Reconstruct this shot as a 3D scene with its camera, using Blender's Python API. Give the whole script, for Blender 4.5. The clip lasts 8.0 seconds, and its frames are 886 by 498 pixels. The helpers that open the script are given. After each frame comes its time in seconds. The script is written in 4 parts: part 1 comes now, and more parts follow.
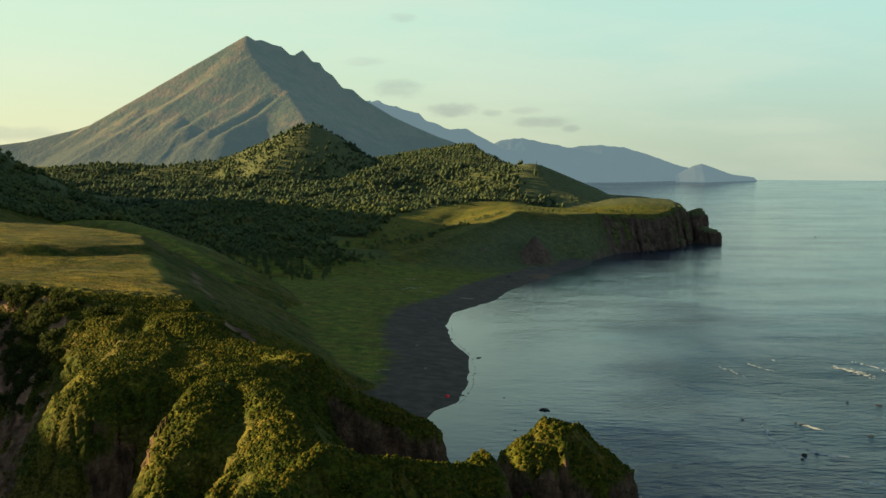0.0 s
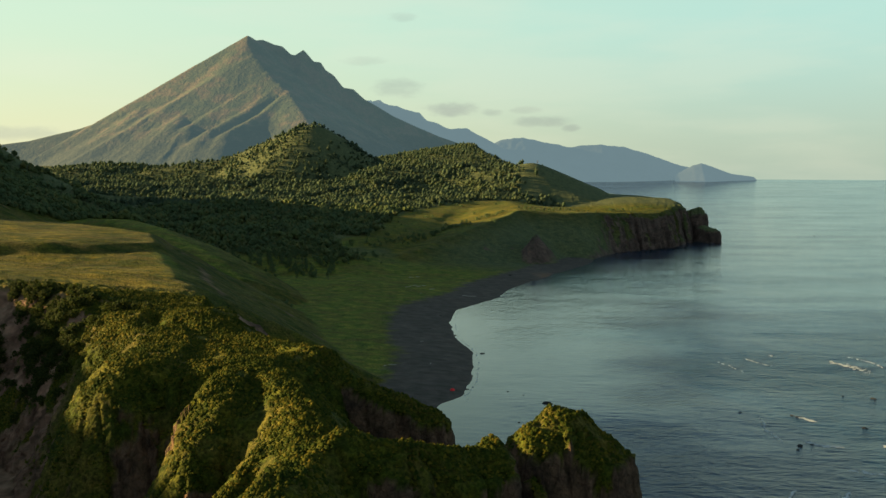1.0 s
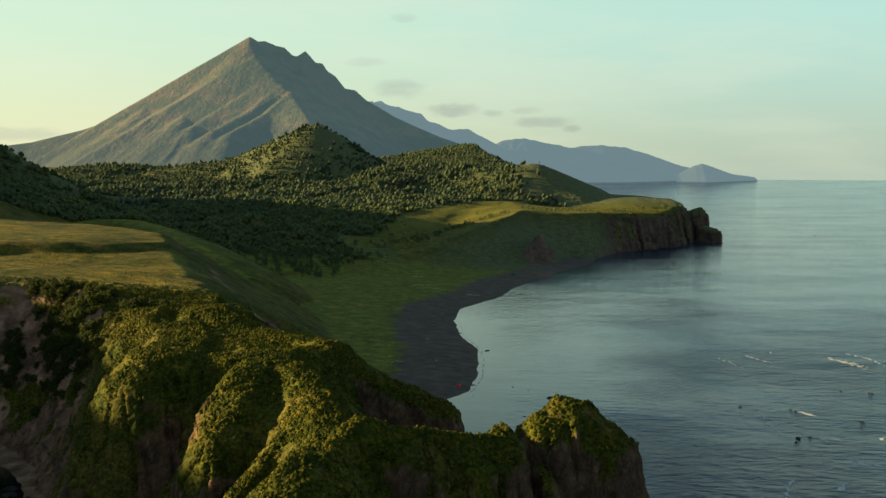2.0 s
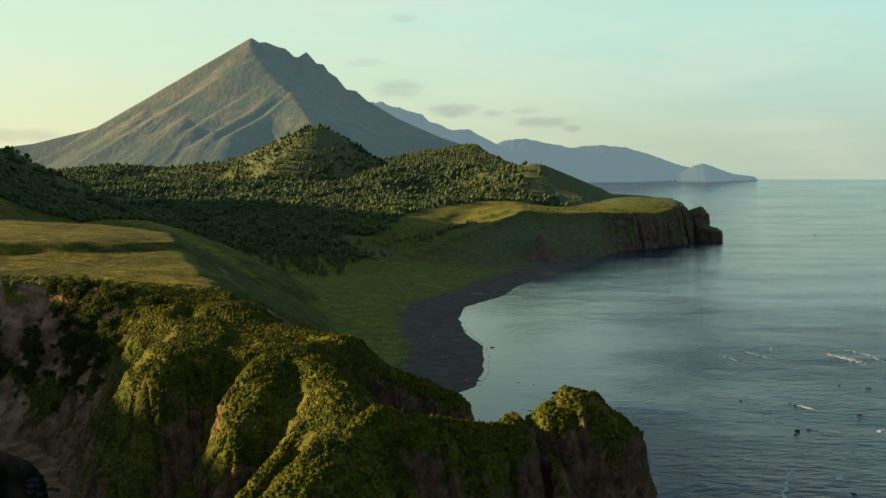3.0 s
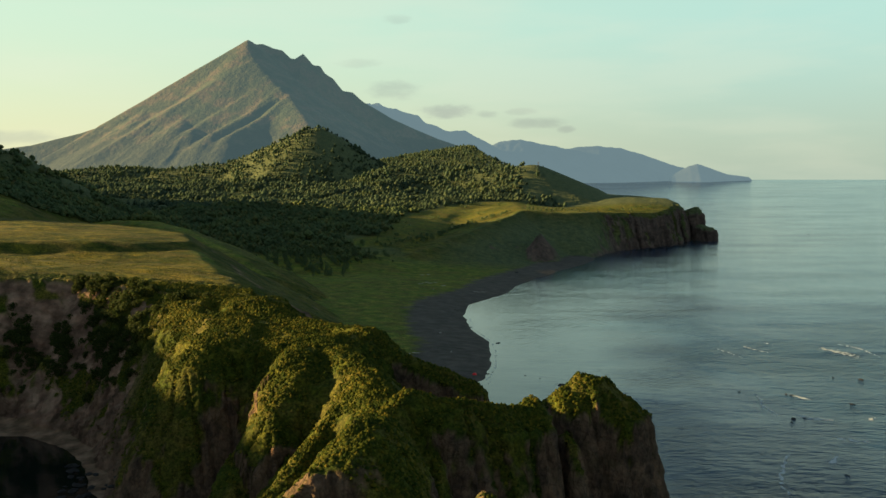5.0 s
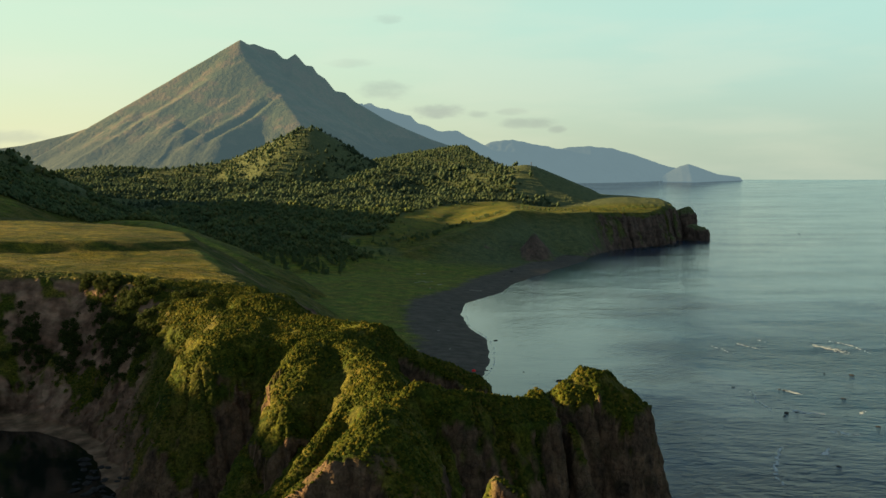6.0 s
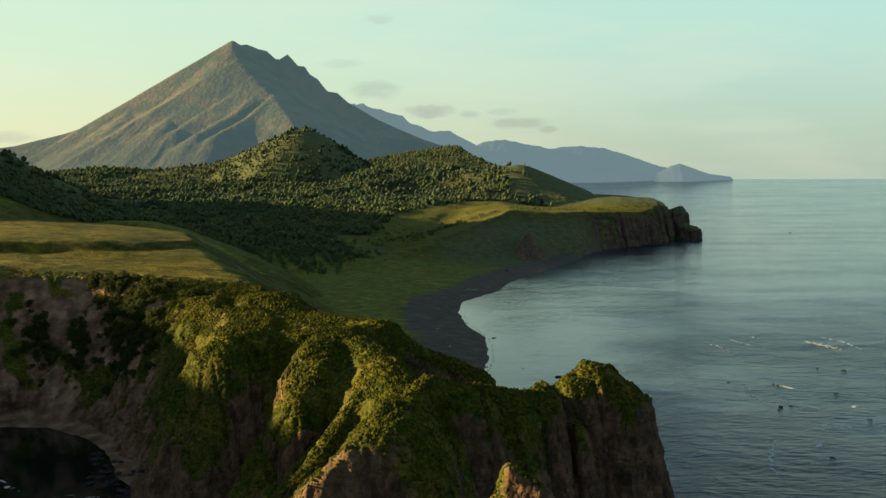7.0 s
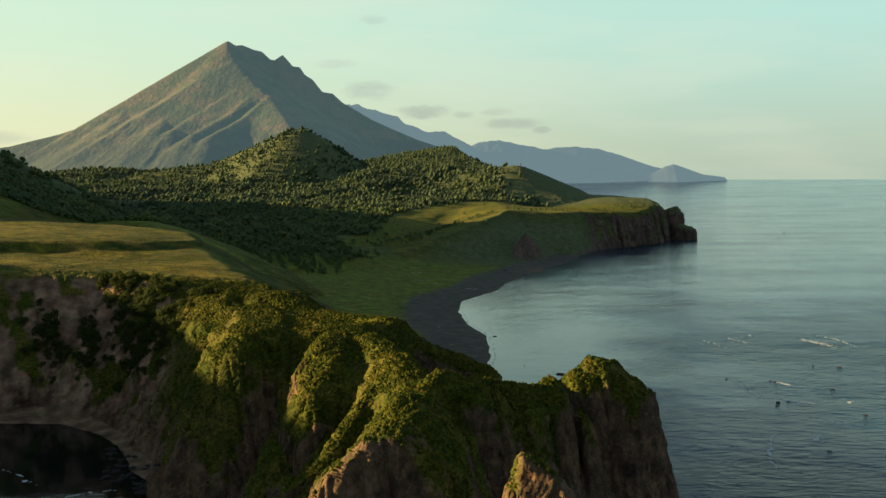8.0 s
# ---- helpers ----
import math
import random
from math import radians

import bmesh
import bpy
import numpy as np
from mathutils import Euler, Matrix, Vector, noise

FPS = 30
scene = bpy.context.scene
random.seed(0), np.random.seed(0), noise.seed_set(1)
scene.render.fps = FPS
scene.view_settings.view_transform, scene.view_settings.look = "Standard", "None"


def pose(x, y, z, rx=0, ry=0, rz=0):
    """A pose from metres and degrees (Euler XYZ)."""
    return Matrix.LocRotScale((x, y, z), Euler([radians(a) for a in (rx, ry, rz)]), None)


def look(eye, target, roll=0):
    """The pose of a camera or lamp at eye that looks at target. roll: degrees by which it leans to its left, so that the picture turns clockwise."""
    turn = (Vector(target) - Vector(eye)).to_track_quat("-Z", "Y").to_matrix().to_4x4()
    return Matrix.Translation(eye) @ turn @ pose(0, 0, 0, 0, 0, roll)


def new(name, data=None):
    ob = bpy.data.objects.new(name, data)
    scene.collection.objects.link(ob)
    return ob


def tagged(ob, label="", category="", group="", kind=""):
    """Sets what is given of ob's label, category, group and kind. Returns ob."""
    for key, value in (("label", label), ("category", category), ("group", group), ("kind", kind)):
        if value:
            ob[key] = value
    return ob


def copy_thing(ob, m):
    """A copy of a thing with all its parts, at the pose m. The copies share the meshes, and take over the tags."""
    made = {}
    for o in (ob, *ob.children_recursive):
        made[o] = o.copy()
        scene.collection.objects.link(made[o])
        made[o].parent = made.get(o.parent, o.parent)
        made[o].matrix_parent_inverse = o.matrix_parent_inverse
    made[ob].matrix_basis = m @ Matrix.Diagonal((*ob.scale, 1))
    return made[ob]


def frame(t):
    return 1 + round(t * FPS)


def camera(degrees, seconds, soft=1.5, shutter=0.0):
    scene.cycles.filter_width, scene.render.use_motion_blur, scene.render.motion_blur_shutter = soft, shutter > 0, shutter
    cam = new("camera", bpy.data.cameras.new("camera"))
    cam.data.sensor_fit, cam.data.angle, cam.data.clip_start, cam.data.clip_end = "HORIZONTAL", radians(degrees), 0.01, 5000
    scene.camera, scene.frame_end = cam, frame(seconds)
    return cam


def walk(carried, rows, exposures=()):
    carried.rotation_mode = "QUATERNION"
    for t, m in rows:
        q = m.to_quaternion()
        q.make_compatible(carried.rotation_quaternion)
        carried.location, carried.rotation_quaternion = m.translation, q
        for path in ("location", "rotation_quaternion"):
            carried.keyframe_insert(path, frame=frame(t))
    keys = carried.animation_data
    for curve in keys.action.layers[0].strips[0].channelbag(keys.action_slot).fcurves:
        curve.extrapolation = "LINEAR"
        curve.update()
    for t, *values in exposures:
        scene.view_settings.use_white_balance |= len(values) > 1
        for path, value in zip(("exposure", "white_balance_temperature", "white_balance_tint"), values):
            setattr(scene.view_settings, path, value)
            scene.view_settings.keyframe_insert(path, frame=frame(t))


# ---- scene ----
# Camera: a drone backing away from the headland, 119 m above the sea.
cam = camera(50.0, 8.0)
PATH = [
    (0, (3.952, 3.133, 119.51), (3.925, 5.127, 119.35), 0.2),
    (0.5, (2.63, -3.244, 119.457), (2.603, -1.251, 119.296), 0.2),
    (1, (1.256, -9.579, 119.371), (1.229, -7.585, 119.21), 0.2),
    (1.5, (-0.107, -15.639, 119.324), (-0.135, -13.646, 119.164), 0.2),
    (3, (-4.922, -33.1, 119.206), (-4.952, -31.106, 119.047), 0.0),
    (3.5, (-6.723, -38.658, 119.241), (-6.752, -36.665, 119.083), 0.0),
    (4, (-8.823, -44.153, 119.24), (-8.853, -42.16, 119.082), -0.1),
    (4.5, (-11.085, -49.478, 119.283), (-11.111, -47.484, 119.126), -0.1),
    (6, (-18.678, -65.31, 119.45), (-18.678, -63.316, 119.293), -0.1),
    (6.5, (-21.3, -70.417, 119.517), (-21.291, -68.423, 119.361), -0.1),
    (7, (-24.114, -75.385, 119.551), (-24.096, -73.391, 119.394), -0.2),
    (7.5, (-26.873, -80.12, 119.654), (-26.849, -78.126, 119.498), -0.2),
    (8, (-29.801, -84.792, 119.742), (-29.77, -82.799, 119.586), -0.2),
]
walk(cam, [(t, look(eye, target, roll)) for t, eye, target, roll in PATH], exposures=[(0.0, 2.0), (8.0, 2.0)])

# ---- light: low sun from the left, clear hazy sky ----
SUN = Vector((-1.0, 0.15, 0.2)).normalized()
sun_data = bpy.data.lights.new("sun", "SUN")
sun_data.energy, sun_data.angle, sun_data.color = 4.5, radians(0.6), (1.0, 0.7, 0.31)
sun = new("sun", sun_data)
sun.matrix_world = look((-600, 200, 400), Vector((-600, 200, 400)) - SUN)

world = bpy.data.worlds.new("sky")
scene.world = world
world.use_nodes = True
wn, wl = world.node_tree.nodes, world.node_tree.links
wn.clear()
w_out = wn.new("ShaderNodeOutputWorld")
w_co = wn.new("ShaderNodeTexCoord")
w_xyz = wn.new("ShaderNodeSeparateXYZ")
wl.new(w_co.outputs["Generated"], w_xyz.inputs[0])


def w_range(value, lo, hi, to_lo, to_hi):
    r = wn.new("ShaderNodeMapRange")
    r.interpolation_type = "SMOOTHSTEP"
    for k, q in zip(range(1, 5), (lo, hi, to_lo, to_hi)):
        r.inputs[k].default_value = q
    wl.new(value, r.inputs[0])
    return r.outputs[0]


def w_mix(fac, a, b, mode="MIX"):
    m = wn.new("ShaderNodeMix")
    m.data_type, m.blend_type = "RGBA", mode
    for socket, q in ((m.inputs[0], fac), (m.inputs[6], a), (m.inputs[7], b)):
        if isinstance(q, bpy.types.NodeSocket):
            wl.new(q, socket)
        else:
            socket.default_value = q if isinstance(q, float) else (*q, 1)
    return m.outputs[2]


# pale evening sky: warm and bright low towards the sun, duller away from it, dim overhead
east = w_range(w_xyz.outputs[0], -0.45, 0.4, 0.0, 1.0)
low = w_mix(east, (0.74, 0.76, 0.47), (0.43, 0.55, 0.45))
mid_sky = w_mix(east, (0.62, 0.82, 0.61), (0.48, 0.75, 0.65))
sky_col = w_mix(w_range(w_xyz.outputs[2], 0.0, 0.17, 0.0, 1.0), low, mid_sky)
sky_col = w_mix(w_range(w_xyz.outputs[2], 0.22, 0.43, 0.0, 1.0), sky_col, (0.07, 0.2, 0.36))
sky_col = w_mix(w_range(w_xyz.outputs[2], 0.45, 0.85, 0.0, 1.0), sky_col, (0.12, 0.18, 0.23))
back_sky = w_mix(w_range(w_xyz.outputs[2], 0.0, 0.95, 0.0, 1.0), (0.33, 0.41, 0.43), (0.11, 0.18, 0.23))
sky_col = w_mix(w_range(w_xyz.outputs[1], 0.25, -0.45, 0.0, 1.0), sky_col, back_sky)
# small evening clouds: direction (x, z), half width, half height, density
CLOUDS = [(-0.006, 0.0655, 0.030, 0.0075, 0.9), (0.036, 0.0625, 0.012, 0.004, 0.6), (0.091, 0.0525, 0.030, 0.006, 0.7), (0.119, 0.0465, 0.010, 0.0045, 0.7), (-0.062, 0.087, 0.026, 0.010, 0.5), (0.072, 0.065, 0.016, 0.004, 0.45),
          (-0.095, 0.114, 0.022, 0.005, 0.3), (-0.056, 0.158, 0.015, 0.005, 0.3), (-0.43, 0.036, 0.05, 0.008, 0.5)]


def w_math(op, a, b):
    m = wn.new("ShaderNodeMath")
    m.operation = op
    for socket, q in ((m.inputs[0], a), (m.inputs[1], b)):
        if isinstance(q, float):
            socket.default_value = q
        else:
            wl.new(q, socket)
    return m.outputs[0]


w_map = wn.new("ShaderNodeMapping")
w_map.inputs["Scale"].default_value = (26, 26, 70)
wl.new(w_co.outputs["Generated"], w_map.inputs[0])
w_noise = wn.new("ShaderNodeTexNoise")
w_noise.inputs["Scale"].default_value, w_noise.inputs["Detail"].default_value, w_noise.inputs["Roughness"].default_value = 1.6, 6.0, 0.6
wl.new(w_map.outputs[0], w_noise.inputs["Vector"])
puff = w_math("MULTIPLY", w_math("SUBTRACT", w_noise.outputs["Fac"], 0.5), 2.6)
cloud = None
for cx, cz, wide, tall, dense in CLOUDS:
    dx = w_math("DIVIDE", w_math("SUBTRACT", w_xyz.outputs[0], cx), wide)
    dz = w_math("DIVIDE", w_math("SUBTRACT", w_xyz.outputs[2], cz), tall)
    far2 = w_math("ADD", w_math("MULTIPLY", dx, dx), w_math("MULTIPLY", dz, dz))
    one = w_range(w_math("SUBTRACT", far2, puff), 1.5, -0.1, 0.0, dense)
    cloud = one if cloud is None else w_math("MAXIMUM", cloud, one)
cloud = w_math("MULTIPLY", cloud, w_range(w_xyz.outputs[1], 0.5, 0.8, 0.0, 1.0))
sky_col = w_mix(cloud, sky_col, (0.37, 0.44, 0.38))
# faint high veil
w_map2 = wn.new("ShaderNodeMapping")
w_map2.inputs["Scale"].default_value = (3, 3, 16)
wl.new(w_co.outputs["Generated"], w_map2.inputs[0])
w_veil = wn.new("ShaderNodeTexNoise")
w_veil.inputs["Scale"].default_value, w_veil.inputs["Detail"].default_value = 1.5, 5.0
wl.new(w_map2.outputs[0], w_veil.inputs["Vector"])
sky_col = w_mix(w_range(w_veil.outputs["Fac"], 0.45, 0.7, 0.0, 0.22), sky_col, (0.78, 0.8, 0.62))
w_bg = wn.new("ShaderNodeBackground")
w_bg.inputs["Strength"].default_value = 0.236
wl.new(sky_col, w_bg.inputs[0])
w_sky = wn.new("ShaderNodeTexSky")
w_sky.sky_type, w_sky.sun_disc = "NISHITA", False
w_sky.sun_elevation, w_sky.sun_rotation = math.asin(SUN.z), math.atan2(SUN.x, SUN.y)
w_bg2 = wn.new("ShaderNodeBackground")
w_bg2.inputs["Strength"].default_value = 0.006
wl.new(w_sky.outputs[0], w_bg2.inputs[0])
w_add = wn.new("ShaderNodeAddShader")
wl.new(w_bg.outputs[0], w_add.inputs[0])
wl.new(w_bg2.outputs[0], w_add.inputs[1])
wl.new(w_add.outputs[0], w_out.inputs[0])


# ---- noise on arrays ----
_rng = np.random.RandomState(7)
_perm = np.tile(_rng.permutation(512), 3)
_ang = _rng.rand(512) * 2 * np.pi
_gx, _gy = np.cos(_ang), np.sin(_ang)


def perlin(x, y):
    xi, yi = np.floor(x).astype(int), np.floor(y).astype(int)
    fx, fy = x - xi, y - yi
    u, v = fx * fx * fx * (fx * (fx * 6 - 15) + 10), fy * fy * fy * (fy * (fy * 6 - 15) + 10)

    def corner(i, j):
        h = _perm[_perm[(xi + i) & 511] + ((yi + j) & 511)]
        return _gx[h] * (fx - i) + _gy[h] * (fy - j)

    a, b, c, d = corner(0, 0), corner(1, 0), corner(0, 1), corner(1, 1)
    return (a + u * (b - a)) * (1 - v) + (c + u * (d - c)) * v


def fbm(x, y, size, octaves=4, gain=0.5, shift=0.0):
    out, amp, f = 0.0, 1.0, 1.0 / size
    for k in range(octaves):
        out = out + amp * perlin(x * f + shift + 17.3 * k, y * f + shift * 1.7 + 9.1 * k)
        amp, f = amp * gain, f * 2.03
    return out


def ridged(x, y, size, octaves=4, gain=0.5, shift=0.0):
    out, amp, f = 0.0, 1.0, 1.0 / size
    for k in range(octaves):
        out = out + amp * (1 - 2 * np.abs(perlin(x * f + shift + 17.3 * k, y * f + shift * 1.7 + 9.1 * k)))
        amp, f = amp * gain, f * 2.03
    return out


def sstep(a, b, v):
    t = np.clip((v - a) / (b - a), 0, 1)
    return t * t * (3 - 2 * t)


def smax(a, b, k):
    h = np.clip(0.5 + 0.5 * (a - b) / k, 0, 1)
    return b + (a - b) * h + k * h * (1 - h)


def nearest_on(line, x, y):
    """Distance to an open line of points, and the values that its points carry, at the nearest place on it."""
    best = np.full(np.shape(x), 1e9)
    val = np.zeros(np.shape(x))
    for (ax, ay, az), (bx, by, bz) in zip(line, line[1:]):
        dx, dy = bx - ax, by - ay
        t = np.clip(((x - ax) * dx + (y - ay) * dy) / (dx * dx + dy * dy), 0, 1)
        d = np.hypot(x - ax - t * dx, y - ay - t * dy)
        near = d < best
        best, val = np.where(near, d, best), np.where(near, az + t * (bz - az), val)
    return best, val


def inside_distance(poly, x, y):
    """Signed distance to a closed outline, positive inside."""
    best = np.full(np.shape(x), 1e9)
    odd = np.zeros(np.shape(x), bool)
    for (ax, ay), (bx, by) in zip(poly, poly[1:] + poly[:1]):
        dx, dy = bx - ax, by - ay
        t = np.clip(((x - ax) * dx + (y - ay) * dy) / (dx * dx + dy * dy), 0, 1)
        best = np.minimum(best, np.hypot(x - ax - t * dx, y - ay - t * dy))
        if ay != by:
            odd ^= ((ay > y) != (by > y)) & (x < ax + (y - ay) / (by - ay) * dx)
    return np.where(odd, best, -best)


# ---- lie of the land ----
COVE = [(-4200, -300), (-900, -100), (-560, 180), (-400, 230), (-315, 310), (-290, 362), (-237, 372), (-210, 370), (-188, 356), (-169, 332), (-152, 299), (-130, 262)]
POINT = [(-112, 232), (-92, 200), (-78, 165), (-62, 140), (-40, 136), (-26, 165), (-12, 192), (14, 208), (42, 222), (58, 245), (50, 272), (26, 276), (12, 284), (12, 305), (-4, 325), (-14, 375), (-14, 430), (-10, 455)]
BAY = [(-6, 473), (4, 491), (10, 520), (13, 573), (12, 617), (1, 669), (-3, 744), (1, 805), (16, 839), (43, 897), (61, 976), (101, 1066), (144, 1160), (177, 1248), (204, 1359)]
HEAD = [(237, 1438), (280, 1482), (322, 1518), (362, 1617), (407, 1646), (436, 1628), (458, 1645), (468, 1710), (466, 1850), (425, 2000), (390, 2150), (330, 2400), (300, 2800), (330, 3300), (380, 4000), (300, 4950), (-4200, 4950)]
LAND = COVE + POINT + BAY + HEAD

FIELD = [(-172, 424), (-140, 414), (-114, 402), (-118, 440), (-150, 498), (-184, 570), (-208, 640), (-224, 690), (-300, 745), (-430, 770), (-700, 800), (-900, 650),
         (-900, 420), (-500, 480), (-400, 480), (-300, 470), (-260, 445), (-214, 447), (-192, 436)]
UPPER_FIELD = [(-204, 640), (-240, 606), (-340, 578), (-450, 582), (-700, 600), (-700, 800), (-430, 800), (-330, 775), (-222, 695)]
TERRACE = [(94, 1378), (183, 1397), (240, 1452), (288, 1487), (335, 1530), (378, 1625), (396, 1655), (404, 1672), (412, 1725), (420, 1850), (400, 1950), (300, 2100),
           (0, 2200), (-150, 1900), (-170, 1600), (-160, 1350), (-130, 1160), (-60, 1120), (-20, 1190), (40, 1290)]
WOOD = [(-100, 1315), (-97, 1389), (-76, 1448), (-44, 1516), (-8, 1587), (40, 1648), (90, 1649), (150, 1652), (190, 1660), (190, 2000), (-500, 2000), (-500, 1240), (-193, 1232), (-120, 1226), (-108, 1270)]
SLOPE_WOOD = [(-300, 955), (-345, 966), (-403, 976), (-440, 930), (-480, 925), (-620, 1000), (-640, 1360), (-380, 1265), (-380, 1040), (-330, 985)]

# crest line (x, y, height), half width of its top, slope and length of the grassy brow, slope of the cliff below
RIDGES = [
    # flat top of the headland and its rim
    ([(-168, 426, 59), (-150, 402, 58.5), (-135, 386, 60), (-98, 366, 64), (-84, 345, 58), (-66, 326, 58)], 8, 0.68, 14, 1.7),
    ([(-66, 326, 58), (-46, 307, 60)], 3.0, 0.9, 9, 1.8),
    ([(-135, 386, 59.5), (-113, 350, 60), (-100, 318, 59.5), (-98, 286, 60.5)], 8, 0.85, 10, 2.0),
    ([(-110, 356, 59.5), (-88, 325, 57.5), (-74, 302, 58.5)], 17, 0.7, 10, 1.6),
    ([(-98, 286, 60.5), (-82, 281, 60), (-62, 288, 59.5), (-50, 301, 59)], 5, 0.9, 9, 2.2),
    # ribs that fall to the cove
    ([(-135, 386, 59), (-145, 377, 41), (-152, 362, 25), (-160, 345, 8)], 2.5, 0.9, 8, 1.7),
    ([(-98, 285, 60.5), (-98.5, 277, 55), (-99, 269, 46), (-107, 258, 22), (-117, 250, 2)], 2.5, 0.95, 9, 2.8),
    ([(-66, 280, 59.5), (-66, 263, 58), (-67, 253, 54.5), (-74, 245, 45), (-83, 241, 30), (-93, 228, 6)], 5, 0.85, 9, 2.6),
    ([(-62, 286, 59.5), (-48, 262, 58.5), (-41, 244, 56.5), (-36, 226, 52), (-33, 204, 52.5), (-34.5, 186, 56), (-37, 174, 53.5), (-43, 164, 49)], 3.4, 0.9, 14, 3.2),
    ([(-41, 240, 55), (-53, 228, 44), (-60, 206, 36), (-61, 189, 32), (-68, 176, 10)], 2.0, 0.85, 10, 2.6),
    ([(-60, 286, 59), (-57, 268, 57), (-55, 254, 53)], 7, 0.9, 8, 2.0),
    # seaward arm, the fin at its end and the fall towards the beach
    ([(-34.5, 200, 51.5), (-26, 215, 57), (-13, 216, 53.5), (-2, 221, 51.5), (6, 226, 49.5), (11.5, 229, 51.3), (17, 232, 43)], 1.6, 1.15, 6, 3.4),
    ([(25, 246, 50.5), (29.5, 248.5, 54), (35, 248, 53), (40, 245, 47.5)], 3.2, 0.85, 6, 4.4),
    ([(-46, 304, 59.5), (-30, 300, 51), (-18, 298, 46), (-8, 297, 42)], 1.5, 1.0, 4, 4.0),
    ([(-6, 144, 51), (2, 139, 45), (11, 133, 34)], 1.2, 2.2, 4, 5.0),
    # pyramid rock on the far beach
    ([(112, 1262, 36), (105, 1228, 40), (98, 1210, 24), (90, 1196, 6)], 1.5, 1.3, 16, 2.0),
    # long grassy hump behind the field
    ([(-520, 1040, 62), (-455, 1015, 66), (-383, 985, 70), (-337, 945, 71), (-298, 905, 66), (-259, 862, 56), (-222, 822, 45), (-190, 780, 31), (-172, 750, 16)], 14, 0.36, 50, 0.6),
    # unseen ridge left of the cove, added to throw it into shade
    ([(-580, 130, 114), (-560, 250, 130), (-555, 330, 132), (-548, 395, 127), (-545, 455, 124), (-545, 505, 122)], 12, 0.7, 60, 1.0),
    # wooded hills beyond the hump
    ([(-900, 1440, 196), (-725, 1395, 162), (-674, 1392, 154), (-645, 1390, 132), (-624, 1385, 122), (-578, 1365, 105), (-535, 1345, 84), (-488, 1325, 67), (-430, 1270, 52), (-380, 1200, 36)], 12, 0.45, 80, 0.4),
    # two knobs at the tip of the far cliffs
    ([(408, 1692, 50), (433, 1690, 59)], 4, 1.6, 8, 4.5),
    ([(434, 1648, 28), (444, 1640, 24)], 8, 0.9, 5, 5.0),
]
# gullies and hollows: line (x, y, depth), half width
HOLLOWS = [
    ([(13, 246, 14), (19, 228, 20), (25, 200, 10)], 2.4),
    ([(-24, 205, 5), (-15, 190, 12), (-8, 165, 14)], 4),
    ([(-84, 277, 4), (-85, 267, 13), (-90, 252, 14), (-102, 236, 8)], 7),
    ([(-55, 246, 3), (-60, 232, 9), (-70, 206, 9)], 5),
    ([(-48, 218, 5), (-50, 202, 9), (-56, 180, 10)], 4),
    ([(-123, 375, 5), (-119, 362, 7), (-116, 352, 3)], 4),
    ([(-44, 290, 3), (-30, 280, 12), (-10, 276, 10)], 6),
    ([(-185, 548, 2), (-250, 562, 4), (-330, 560, 4), (-430, 580, 4)], 26),
    ([(-150, 405, 4), (-165, 395, 12), (-178, 382, 6)], 8),
    ([(-215, 432, 2), (-222, 415, 6), (-230, 395, 3)], 5),
]
# rounded hills: x, y, height of the top, slope of the flanks, roundness of the top
# left of x -700, bar (-900, 2500): unseen, added to shade the valley
HILLS = [(150, 1900, 137, 0.45, 22), (-352, 2330, 236, 0.66, 28), (80, 3000, 205, 0.22, 150), (-1150, 1300, 225, 0.5, 80), (-900, 2500, 136, 0.22, 150), (-740, 950, 195, 0.45, 60), (-800, 1190, 182, 0.5, 50), (-980, 1400, 270, 0.55, 30), (-800, 1280, 192, 0.5, 30)]
# crests of the wooded hills: line (x, y, height), slope of the flanks, roundness of the top
CRESTS = [
    ([(150, 1900, 136), (98, 1920, 131), (-18, 1990, 129), (-140, 2010, 131)], 0.5, 40),
    ([(-720, 2330, 130), (-585, 2330, 146), (-528, 2330, 164), (-485, 2330, 184), (-442, 2335, 202), (-410, 2340, 214)], 0.5, 30),
]


